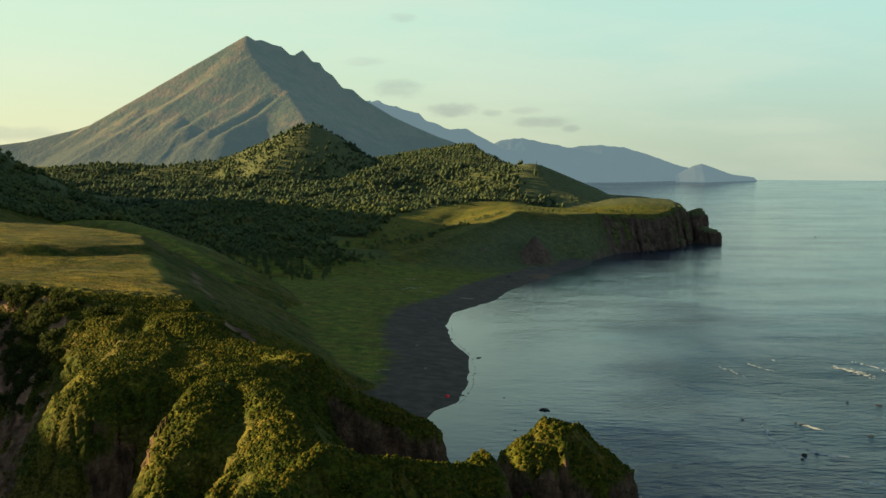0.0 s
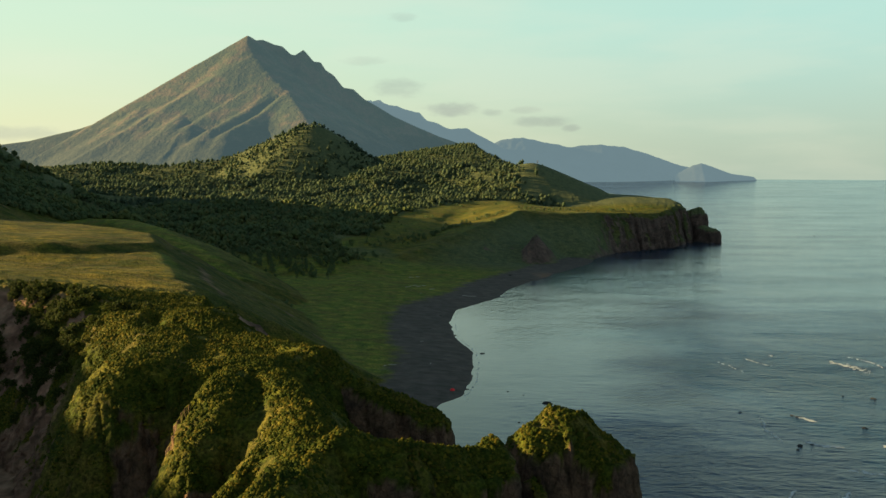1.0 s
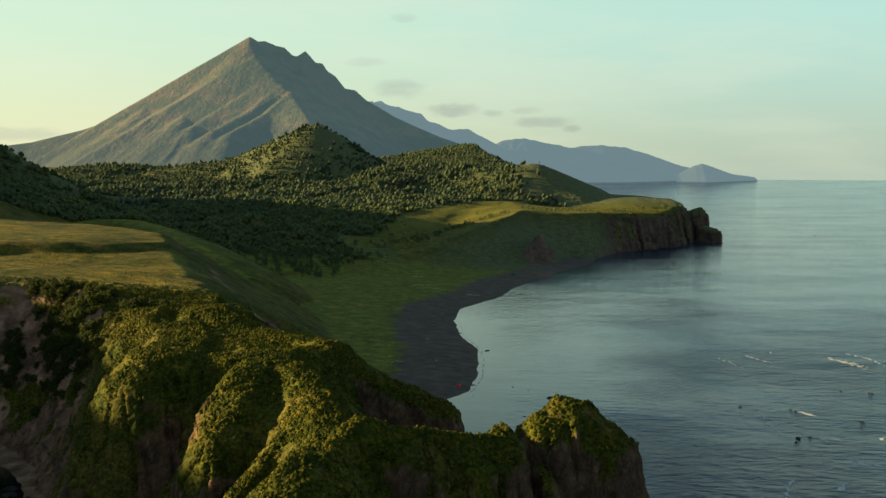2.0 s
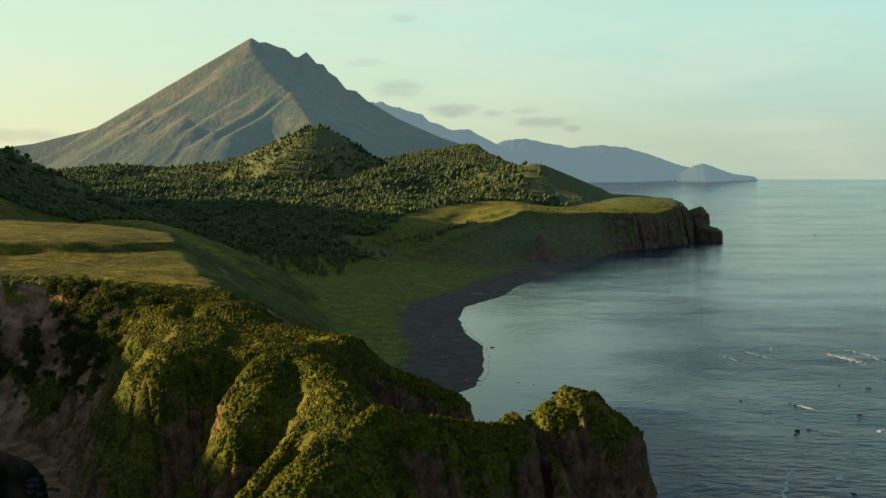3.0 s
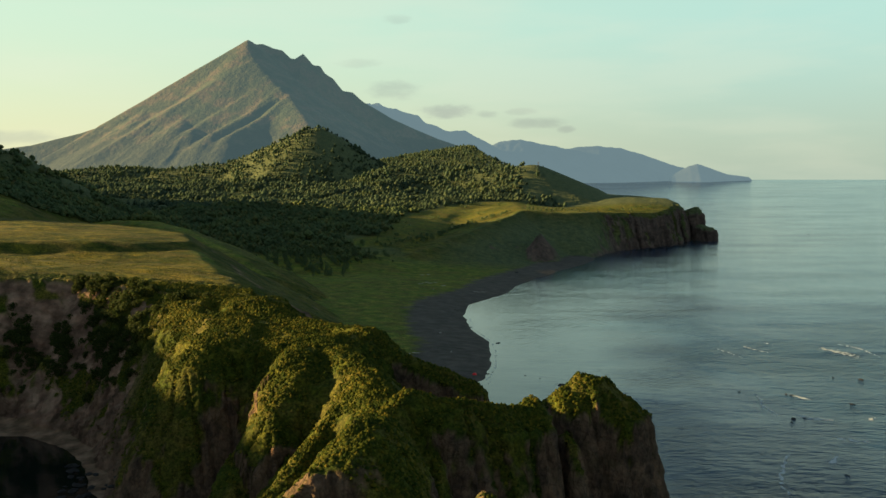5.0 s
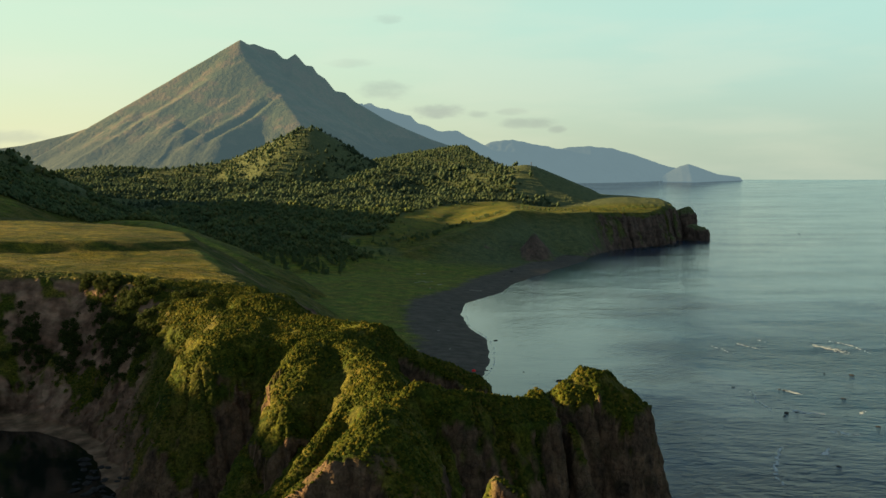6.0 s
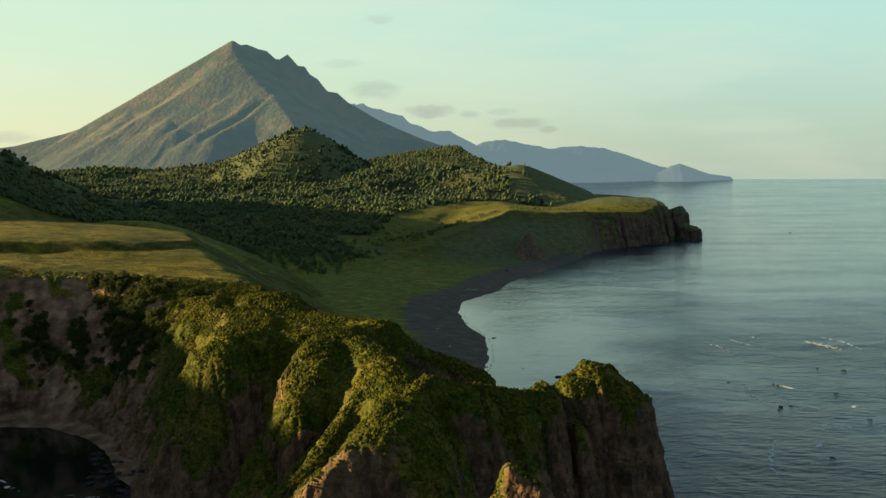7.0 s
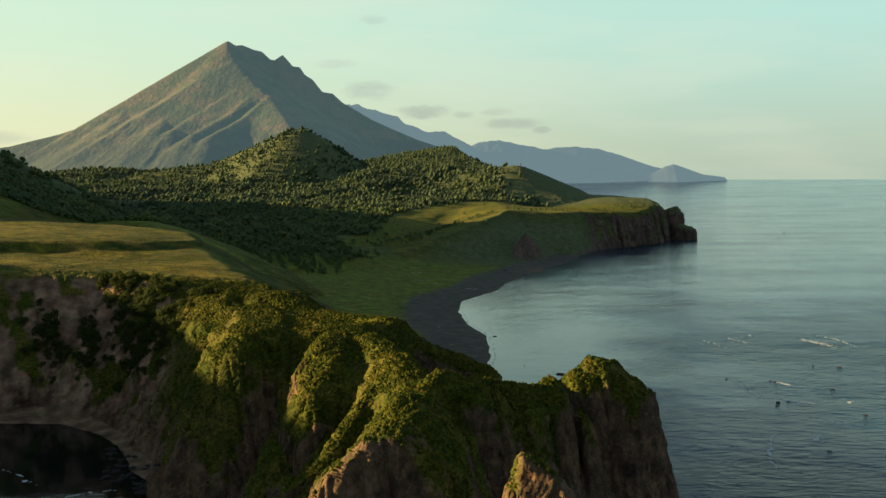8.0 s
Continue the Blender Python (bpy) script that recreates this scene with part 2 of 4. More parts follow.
def land_height(x, y):
    wx = x + 2.5 * fbm(x, y, 22, 3, shift=3.0) + sstep(600, 1500, y) * 9 * fbm(x, y, 70, 3, shift=8.0)
    wy = y + 2.5 * fbm(x, y, 22, 3, shift=31.0) + sstep(600, 1500, y) * 9 * fbm(x, y, 70, 3, shift=13.0)
    d = inside_distance(LAND, wx, wy)
    # beach and valley floor, rising inland
    inland = 6 + 95 * (1 - np.exp(-np.maximum(0, y - 990) * 0.16 / 95)) + 0.012 * np.maximum(0, y - 1600)
    base = np.where(d > 0, 3.8 * (1 - np.exp(-d / 28)) + 0.03 * np.clip(d - 45, 0, 150), 0.12 * d)
    base = np.maximum(base, -8)
    calm = 1 - sstep(-110, -10, inside_distance(TERRACE, x, y)) * sstep(1800, 1650, y)
    base = base + sstep(60, 260, d) * np.maximum(0, inland - 8) * (1 - sstep(140, 330, x) * sstep(1300, 1500, y))
    land = base + sstep(60, 160, d) * (1.2 * fbm(x, y, 60, 3) + sstep(1000, 1500, y) * calm * (14 * fbm(x, y, 320, 4, shift=5.0) + 11 * (ridged(x, y, 230, 3, shift=25.0) - 0.9)))
    # hills
    for hx, hy, hz, s, a in HILLS:
        r = np.hypot(x - hx, (y - hy) * 0.9)
        cone = hz - s * (np.sqrt(r * r + a * a) - a) + 10 * fbm(x, y, 150, 4, shift=hx) * sstep(20, 200, r) * sstep(2600, 1800, np.abs(y - 600))
        land = np.where(d > 0, smax(land, np.minimum(cone, 0.8 * d), 14), land)
    for line, k, a in CRESTS:
        r, z = nearest_on(line, x, y)
        land = np.where(d > 0, smax(land, np.minimum(z - k * (np.sqrt(r * r + a * a) - a) + 8 * fbm(x, y, 120, 4) * sstep(5, 90, r), 0.8 * d), 8), land)
    # field plateau, with its scarp over the cove and its grassy flank towards the valley
    bend = 9 * fbm(x, y, 75, 3, shift=52.0) * sstep(455, 520, y)
    top = 60 + 0.05 * (-x - 150) + 0.02 * (y - 450) + 2.2 * fbm(x, y, 70, 3, shift=2.0)
    top = top + 4.2 * sstep(-13, 5, inside_distance(UPPER_FIELD, wx + 0.3 * bend, wy))
    f = inside_distance(FIELD, wx + bend, wy - bend)
    out = np.maximum(0, -f)
    south = sstep(0, 40, 470 - y + 0.25 * (x + 214))
    flank = 0.56 * (np.sqrt(out * out + 144) - 12) + 0.03 * np.minimum(out, 40) * perlin(x / 18, y / 30)
    scarp = 1.05 * out + 0.35 * np.minimum(out, 30) * np.maximum(0, perlin(x / 14, y / 40) + 0.1)
    plateau = top - (flank * (1 - south) + scarp * south)
    land = smax(land, plateau, 3)
    # far terrace and its cliffs
    top = 64 - 0.042 * np.maximum(0, x - 94) + 0.085 * np.clip(y - 1520, 0, 240) * sstep(180, 330, x) - 0.173 * np.maximum(0, 94 - x) - sstep(150, 20, x) * 0.06 * np.clip(1378 - y, -150, 400) + 2 * fbm(x, y, 90, 3, shift=4.0)
    cols = x * 0.75 + y * 0.45
    p1, p2 = perlin(cols / 62, y / 200 + 0.5), perlin(cols / 17, y / 120 + 7.5)
    flutes = (15 * np.exp(-((p1 / 0.08) ** 2)) + 1.2 * np.exp(-((p2 / 0.12) ** 2)) + 14 * np.abs(p1)) * sstep(200, 285, x)
    top = top - 20 * sstep(392, 440, x)
    out = np.maximum(0, flutes - inside_distance(TERRACE, wx, wy))
    cliff = sstep(180, 285, x)
    land = smax(land, top - (0.6 + 0.4 * cliff) * out - 1.9 * cliff * np.maximum(0, out - 6 - 8 * perlin(cols / 45, 0.3 + 0 * x)), 4 - 2 * cliff)
    # near headland: crests, spurs, stacks
    rough = 1.3 * fbm(x, y, 9, 3, shift=6.0) + 3.0 * fbm(x, y, 30, 2, shift=1.0)
    for line, w, k1, l1, k2 in RIDGES:
        r, z = nearest_on(line, x, y)
        r = np.maximum(0, r + rough * sstep(0, w + 6, r))
        drop = 0.08 * np.minimum(r, w) + k1 * np.clip(r - w, 0, l1) + k2 * np.maximum(0, r - w - l1)
        land = smax(land, np.maximum(z - drop, -9), 1.6)
    for line, w in HOLLOWS:
        r, deep = nearest_on(line, x + rough, y)
        land = land - np.where(land > 3, deep * np.exp(-((r / w) ** 2)), 0)
    # sheer south face of the long spur
    face = 49 - 3.4 * (163 - wy) + 0.12 * (x + 45) + 4 * perlin(x / 9, y / 40)
    land = np.where((x > -85) & (x < -14) & (y > 120) & (y < 185), np.minimum(land, np.maximum(face, -9)), land)
    return land, d


def spaced(lo, hi, first, grow, limit):
    """Coordinates from lo to hi whose steps grow from first to limit."""
    out, step = [lo], first
    while out[-1] < hi:
        out.append(out[-1] + step)
        step = min(limit, step * grow)
    return out


# the near headland is a finer sheet let into the ground
BOX = (-270.0, 66.0, 121.0, 469.0)
BOX_FAR = (205.0, 490.0, 1405.0, 1765.0)
xs = np.array([-v for v in spaced(270, 4100, 3, 1.03, 90)][::-1] + list(np.arange(-267, 66, 3)) + spaced(66, 520, 3, 1.03, 4.2) + spaced(530, 4200, 8, 1.1, 120))
ys = np.array([-v for v in spaced(-121, 260, 6, 1.25, 60)][::-1] + list(np.arange(124, 469, 3)) + spaced(469, 2100, 1.5, 1.02, 4.2) + spaced(2105, 4700, 5, 1.02, 18))


# ---- materials ----
def material(name, roughness=0.9, specular=0.2):
    m = bpy.data.materials.new(name)
    m.use_nodes = True
    n = m.node_tree.nodes
    bsdf = n["Principled BSDF"]
    bsdf.inputs["Roughness"].default_value = roughness
    bsdf.inputs["Specular IOR Level"].default_value = specular
    return m, n, m.node_tree.links, bsdf


def coords(n, l, scale=(1, 1, 1)):
    g = n.new("ShaderNodeTexCoord")
    mp = n.new("ShaderNodeMapping")
    mp.inputs["Scale"].default_value = scale
    l.new(g.outputs["Object"], mp.inputs[0])
    return mp.outputs[0]


def noise_node(n, l, vec, scale, detail=4.0, rough=0.55):
    t = n.new("ShaderNodeTexNoise")
    t.inputs["Scale"].default_value, t.inputs["Detail"].default_value, t.inputs["Roughness"].default_value = scale, detail, rough
    l.new(vec, t.inputs["Vector"])
    return t.outputs["Fac"]


def ramp(n, l, fac, stops):
    r = n.new("ShaderNodeValToRGB")
    e = r.color_ramp.elements
    while len(e) < len(stops):
        e.new(0.5)
    for el, (p, c) in zip(e, stops):
        el.position, el.color = p, (*c, 1) if len(c) == 3 else c
    l.new(fac, r.inputs[0])
    return r.outputs[0]


def mix(n, l, fac, a, b, mode="MIX"):
    m = n.new("ShaderNodeMix")
    m.data_type, m.blend_type = "RGBA", mode
    for socket, v in ((m.inputs[0], fac), (m.inputs[6], a), (m.inputs[7], b)):
        if isinstance(v, bpy.types.NodeSocket):
            l.new(v, socket)
        elif isinstance(v, (int, float)):
            socket.default_value = v
        else:
            socket.default_value = (*v, 1)
    return m.outputs[2]


def math_node(n, l, op, a, b=0.0):
    m = n.new("ShaderNodeMath")
    m.operation = op
    for socket, v in ((m.inputs[0], a), (m.inputs[1], b)):
        if isinstance(v, bpy.types.NodeSocket):
            l.new(v, socket)
        else:
            socket.default_value = v
    return m.outputs[0]


def bump(n, l, height, strength, distance, bsdf):
    b = n.new("ShaderNodeBump")
    b.inputs["Strength"].default_value, b.inputs["Distance"].default_value = strength, distance
    l.new(height, b.inputs["Height"])
    l.new(b.outputs[0], bsdf.inputs["Normal"])


def attribute(n, name):
    a = n.new("ShaderNodeAttribute")
    a.attribute_name = name
    return a.outputs["Fac"]


# ground: grass, dry or sunlit grass, woodland floor, bare rock and earth, beach sand
ground_mat, n, l, bsdf = material("ground", 0.95, 0.1)
v = coords(n, l)
big, mid, fine = noise_node(n, l, v, 0.02, 5), noise_node(n, l, v, 0.12, 5), noise_node(n, l, v, 0.9, 5, 0.65)
green = ramp(n, l, mid, [(0.3, (0.022, 0.038, 0.005)), (0.5, (0.038, 0.053, 0.006)), (0.7, (0.062, 0.066, 0.008))])
gold = ramp(n, l, math_node(n, l, "MULTIPLY", math_node(n, l, "ADD", big, mid), 0.5), [(0.42, (0.03, 0.048, 0.006)), (0.5, (0.075, 0.082, 0.01)), (0.57, (0.135, 0.122, 0.014))])
lush = ramp(n, l, mid, [(0.34, (0.06, 0.098, 0.013)), (0.5, (0.11, 0.145, 0.018)), (0.64, (0.185, 0.185, 0.026))])
col = mix(n, l, attribute(n, "dry_lit"), green, gold)
patches = ramp(n, l, noise_node(n, l, coords(n, l, (0.6, 1, 1)), 0.075, 6, 0.7), [(0.4, (0.42, 0.55, 0.5)), (0.5, (1, 1, 1)), (0.62, (1.35, 1.15, 0.95))])
col = mix(n, l, attribute(n, "dry_lit"), col, mix(n, l, 1.0, col, patches, "MULTIPLY"))
col = mix(n, l, attribute(n, "meadow"), col, lush)
brown = ramp(n, l, noise_node(n, l, coords(n, l, (1, 1.8, 1)), 0.045, 6, 0.65), [(0.45, (0, 0, 0)), (0.6, (0.62, 0.62, 0.62))])
col = mix(n, l, brown, col, (0.11, 0.088, 0.022))
# woodland floor lightened to make up for haze over the far woods
col = mix(n, l, attribute(n, "wood"), col, ramp(n, l, mid, [(0.3, (0.065, 0.09, 0.046)), (0.7, (0.11, 0.125, 0.056))]))
rv = coords(n, l, (1, 1, 0.6))
rockcol = ramp(n, l, noise_node(n, l, rv, 0.16, 8, 0.7), [(0.3, (0.036, 0.026, 0.021)), (0.45, (0.125, 0.084, 0.058)), (0.58, (0.23, 0.145, 0.09)), (0.72, (0.14, 0.105, 0.082))])
cell = n.new("ShaderNodeTexVoronoi")
cell.feature = "DISTANCE_TO_EDGE"
cell.inputs["Scale"].default_value = 0.45
wob = n.new("ShaderNodeVectorMath")
wob.operation = "ADD"
l.new(rv, wob.inputs[0])
l.new(noise_node(n, l, rv, 0.5, 3), wob.inputs[1])
l.new(wob.outputs[0], cell.inputs["Vector"])
joints = ramp(n, l, cell.outputs["Distance"], [(0.0, (0.25, 0.25, 0.25)), (0.12, (1, 1, 1))])
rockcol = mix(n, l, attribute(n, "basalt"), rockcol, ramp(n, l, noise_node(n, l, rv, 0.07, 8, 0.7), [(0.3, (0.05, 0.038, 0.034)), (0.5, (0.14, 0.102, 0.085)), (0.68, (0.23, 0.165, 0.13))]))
rockcol = mix(n, l, 0.35, rockcol, joints, "MULTIPLY")
col = mix(n, l, 0.8, col, ramp(n, l, fine, [(0.34, (0.2, 0.25, 0.2)), (0.5, (0.95, 0.95, 0.95)), (0.66, (1.9, 1.8, 1.6))]), "MULTIPLY")
col = mix(n, l, attribute(n, "rock"), col, rockcol)
col = mix(n, l, attribute(n, "scree"), col, ramp(n, l, mid, [(0.35, (0.085, 0.052, 0.036)), (0.5, (0.175, 0.107, 0.074)), (0.65, (0.29, 0.185, 0.13))]))
sandcol = ramp(n, l, mid, [(0.3, (0.065, 0.056, 0.048)), (0.7, (0.11, 0.095, 0.08))])
col = mix(n, l, attribute(n, "sand"), col, sandcol)
streak = noise_node(n, l, coords(n, l, (0.35, 1, 1)), 0.25, 6, 0.7)
col = mix(n, l, 0.6, col, ramp(n, l, streak, [(0.35, (0.5, 0.62, 0.5)), (0.5, (1, 1, 1)), (0.65, (1.45, 1.3, 1.2))]), "MULTIPLY")
l.new(col, bsdf.inputs["Base Color"])
relief = math_node(n, l, "ADD", math_node(n, l, "ADD", fine, mid), math_node(n, l, "MULTIPLY", math_node(n, l, "MULTIPLY", attribute(n, "rock"), joints), 0.5))
crags = math_node(n, l, "MULTIPLY", attribute(n, "rock"), noise_node(n, l, coords(n, l, (1, 1, 1.7)), 0.3, 9, 0.7))
relief = math_node(n, l, "ADD", relief, math_node(n, l, "MULTIPLY", crags, 4.0))
bump(n, l, relief, 0.9, 1.0, bsdf)

mountain_mat, n, l, bsdf = material("mountain slope", 0.95, 0.1)
v = coords(n, l)
a1, a2 = noise_node(n, l, v, 0.012, 6, 0.6), noise_node(n, l, v, 0.06, 5, 0.6)
col = ramp(n, l, a1, [(0.35, (0.042, 0.058, 0.03)), (0.5, (0.064, 0.072, 0.036)), (0.6, (0.105, 0.084, 0.048)), (0.7, (0.058, 0.066, 0.036))])
treeline = n.new("ShaderNodeSeparateXYZ")
l.new(v, treeline.inputs[0])
level = math_node(n, l, "ADD", math_node(n, l, "MULTIPLY", treeline.outputs[2], 0.002), math_node(n, l, "MULTIPLY", a1, 0.7))
col = mix(n, l, ramp(n, l, level, [(0.8, (0, 0, 0)), (1.3, (1, 1, 1))]), mix(n, l, a2, (0.025, 0.034, 0.02), (0.045, 0.05, 0.026)), col)
l.new(mix(n, l, 0.4, col, mix(n, l, a2, (0.4, 0.4, 0.4), (1.4, 1.4, 1.4)), "MULTIPLY"), bsdf.inputs["Base Color"])
bump(n, l, a2, 0.7, 8, bsdf)
# dim bluish emission in place of the haze before the volcano
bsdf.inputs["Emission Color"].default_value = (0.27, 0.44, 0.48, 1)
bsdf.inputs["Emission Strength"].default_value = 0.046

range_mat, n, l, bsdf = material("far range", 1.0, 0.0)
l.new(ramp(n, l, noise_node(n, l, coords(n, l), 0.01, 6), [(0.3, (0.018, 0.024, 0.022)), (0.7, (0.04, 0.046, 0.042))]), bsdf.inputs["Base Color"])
# faint blue glow stands in for haze over the far ranges
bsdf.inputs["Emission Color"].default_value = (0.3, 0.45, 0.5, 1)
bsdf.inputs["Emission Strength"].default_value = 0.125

sea_mat, n, l, bsdf = material("sea water", 0.07, 0.5)
bsdf.inputs["IOR"].default_value = 1.33
# near-black cove colour stands for kelp and the dark cliffs mirrored there
l.new(mix(n, l, attribute(n, "deep"), (0.004, 0.008, 0.008), (0.002, 0.024, 0.058)), bsdf.inputs["Base Color"])


def ripples(turn, scale, detail, slim=0.4):
    g = n.new("ShaderNodeTexCoord")
    mp = n.new("ShaderNodeMapping")
    mp.inputs["Rotation"].default_value, mp.inputs["Scale"].default_value = (0, 0, radians(turn)), (slim, 1, 1)
    l.new(g.outputs["Object"], mp.inputs[0])
    return noise_node(n, l, mp.outputs[0], scale, detail, 0.6)


calm = math_node(n, l, "MULTIPLY", attribute(n, "rough"), ramp(n, l, noise_node(n, l, coords(n, l), 0.012, 4), [(0.35, (0.35, 0.35, 0.35)), (0.6, (1, 1, 1))]))


def crests(turn, scale, detail, slim):
    """Sharp long crests where the noise crosses its middle value."""
    gap = math_node(n, l, "ABSOLUTE", math_node(n, l, "SUBTRACT", ripples(turn, scale, detail, slim), 0.5), 0.0)
    return math_node(n, l, "SUBTRACT", 0.5, gap)


waves = math_node(n, l, "ADD", math_node(n, l, "MULTIPLY", crests(74, 0.05, 3, 0.3), 3.0), math_node(n, l, "MULTIPLY", crests(34, 0.11, 3, 0.35), 1.8))
waves = math_node(n, l, "ADD", waves, math_node(n, l, "MULTIPLY", ripples(66, 0.24, 4, 0.42), 1.8))
waves = math_node(n, l, "ADD", math_node(n, l, "MULTIPLY", waves, calm), math_node(n, l, "MULTIPLY", math_node(n, l, "MULTIPLY", ripples(18, 0.6, 4), attribute(n, "rough")), 0.5))
bump(n, l, waves, 1.0, 2.3, bsdf)
streak = ramp(n, l, noise_node(n, l, coords(n, l, (0.22, 1, 1)), 0.011, 5, 0.6), [(0.38, (0.02, 0.02, 0.02)), (0.62, (0.12, 0.12, 0.12))])
open_water = math_node(n, l, "MINIMUM", math_node(n, l, "MULTIPLY", attribute(n, "rough"), 5.0), 1.0)
glint = math_node(n, l, "ADD", math_node(n, l, "MULTIPLY", streak, open_water), 0.03)
l.new(math_node(n, l, "ADD", math_node(n, l, "MULTIPLY", attribute(n, "deep"), glint), 0.03), bsdf.inputs["Roughness"])

leaf_mat, n, l, bsdf = material("tree leaves", 0.9, 0.15)
# paler, bluer copy of the leaves, with distance haze in its colour
hazed_leaf_mat, n2, l2, bsdf2 = material("hazed tree leaves", 0.95, 0.1)


def crown_colour(n, l, bsdf, stops):
    """A colour of its own for every clump, drifting over the wood from dark green to yellowing stands."""
    g = n.new("ShaderNodeNewGeometry")
    drift = ramp(n, l, noise_node(n, l, coords(n, l), 0.017, 4, 0.6), [(0.36, (0.85, 0.93, 0.98)), (0.5, (1.05, 1.1, 1.12)), (0.64, (1.35, 1.28, 1.08))])
    l.new(mix(n, l, 1.0, ramp(n, l, g.outputs["Random Per Island"], stops), drift, "MULTIPLY"), bsdf.inputs["Base Color"])


crown_colour(n, l, bsdf, [(0.0, (0.085, 0.128, 0.058)), (0.5, (0.106, 0.15, 0.064)), (0.85, (0.13, 0.16, 0.064)), (1.0, (0.16, 0.162, 0.064))])
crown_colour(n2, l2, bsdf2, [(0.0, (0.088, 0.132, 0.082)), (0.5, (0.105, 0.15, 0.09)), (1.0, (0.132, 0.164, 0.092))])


def translucent(n, l, bsdf, share):
    """Lets some light through thin leaves."""
    t, mx = n.new("ShaderNodeBsdfTranslucent"), n.new("ShaderNodeMixShader")
    mx.inputs[0].default_value = share
    l.new(bsdf.inputs["Base Color"].links[0].from_socket, t.inputs[0])
    l.new(bsdf.outputs[0], mx.inputs[1])
    l.new(t.outputs[0], mx.inputs[2])
    l.new(mx.outputs[0], n["Material Output"].inputs[0])


translucent(n, l, bsdf, 0.5)
translucent(n2, l2, bsdf2, 0.6)


# ---- helpers for meshes ----
def mesh_from(name, co, faces, mat=None, smooth=False):
    me = bpy.data.meshes.new(name)
    co, faces = np.asarray(co, np.float32), np.asarray(faces, np.int32)
    k = faces.shape[1]
    me.vertices.add(len(co))
    me.vertices.foreach_set("co", co.ravel())
    me.loops.add(faces.size)
    me.loops.foreach_set("vertex_index", faces.ravel())
    me.polygons.add(len(faces))
    me.polygons.foreach_set("loop_start", np.arange(0, faces.size, k, dtype=np.int32))
    if smooth:
        me.polygons.foreach_set("use_smooth", np.ones(len(faces), bool))
    me.update(calc_edges=True)
    if mat:
        me.materials.append(mat)
    return me


def grid_faces(rows, cols, keep=None):
    i = np.arange(rows * cols).reshape(rows, cols)
    f = np.stack([i[:-1, :-1], i[:-1, 1:], i[1:, 1:], i[1:, :-1]], -1).reshape(-1, 4)
    return f if keep is None else f[keep[f].any(1)]


def trimmed(co, faces):
    used = np.unique(faces)
    index = np.zeros(len(co), np.int32)
    index[used] = np.arange(len(used))
    return co[used], index[faces], used


def set_mask(me, name, values):
    a = me.attributes.new(name, "FLOAT", "POINT")
    a.data.foreach_set("value", np.asarray(values, np.float32).ravel())


# ---- ground ----
def masks(x, y, z, d, slope):
    patch = fbm(x, y, 16, 4, shift=40.0) + 0.5 * fbm(x, y, 4, 2, shift=41.0)
    near = sstep(620, 500, y)
    bare = 1.45 + 1.75 * sstep(10, 36, z) * near + 0.75 * sstep(1200, 1350, y)
    rock = sstep(bare - 0.2, bare + 0.3, slope + 1.5 * patch) * (d > -30)
    rock = np.maximum(rock, sstep(7, 2, z) * sstep(0.5, 0.9, slope))
    for cx, cy, cr in ((-48, 152, 20), (4, 138, 11), (100, 1214, 26)):
        rock = np.maximum(rock, sstep(1.1, 0.8, np.hypot(x - cx, y - cy) / cr + 0.5 * patch) * sstep(0.6, 1.0, slope))
    sand = sstep(54, 44, d + 9 * patch) * sstep(7, 5, z) * sstep(0.4, 0.25, slope)
    cove = sstep(-120, -140, x) * sstep(440, 400, y)
    sand = sand * (1 - cove)
    field_in, terrace_in = inside_distance(FIELD, x, y), inside_distance(TERRACE, x, y)
    scree = sstep(0.55, 0.9, slope) * sstep(4, -6, field_in) * sstep(485, 455, y) * sstep(-140, -160, x) * sstep(-0.3, -0.1, fbm(x + 0.6 * z, y, 20, 4, shift=43.0) + 0.3 * patch)
    scree = np.maximum(scree, 0.85 * cove * sstep(9, 5, z))
    slip = np.hypot((x + 82) / 7, (y - 377) / 9) + 0.4 * patch
    scree = np.maximum(scree, sstep(1.05, 0.85, slip))
    dry_lit = np.maximum(sstep(-2, 6, field_in), sstep(-5, 10, terrace_in) * sstep(1750, 1500, y) * sstep(-190, 20, x + 90 * patch)) * 0.85
    # gold on the headland top imitates sunlight; also lifts the shaded valley floor
    dry_lit = np.clip(dry_lit + near * sstep(50, 59, z) * 0.7 + 0.45 * sstep(470, 520, y) * sstep(45, 30, z) + 0.6 * fbm(x, y, 120, 3), 0, 1)
    wood = sstep(1050, 1200, y) * (1 - sstep(-45, 25, terrace_in + 70 * fbm(x, y, 60, 3, shift=70.0) * sstep(-20, -100, x)) * sstep(1700, 1600, y))
    r, _ = nearest_on([(-178, 655, 0), (-160, 600, 0), (-150, 560, 0), (-128, 520, 0)], x + 2 * patch, y)
    wood = np.maximum(wood, sstep(-10, 10, inside_distance(WOOD, x, y)))
    scree = np.maximum(scree, 0.75 * sstep(2.6, 0.8, r + 3 * patch))
    # steep slopes keep darker grass, which also stands in for their shade
    meadow = (1 - wood) * sstep(480, 540, y) * sstep(4, -12, field_in) * (1 - 0.85 * dry_lit * sstep(-20, 10, terrace_in)) * sstep(1900, 1600, y) * sstep(0.5, 0.24, slope)
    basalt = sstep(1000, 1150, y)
    return {"meadow": meadow, "basalt": basalt, "rock": rock, "sand": sand, "scree": scree, "dry_lit": dry_lit, "wood": wood}


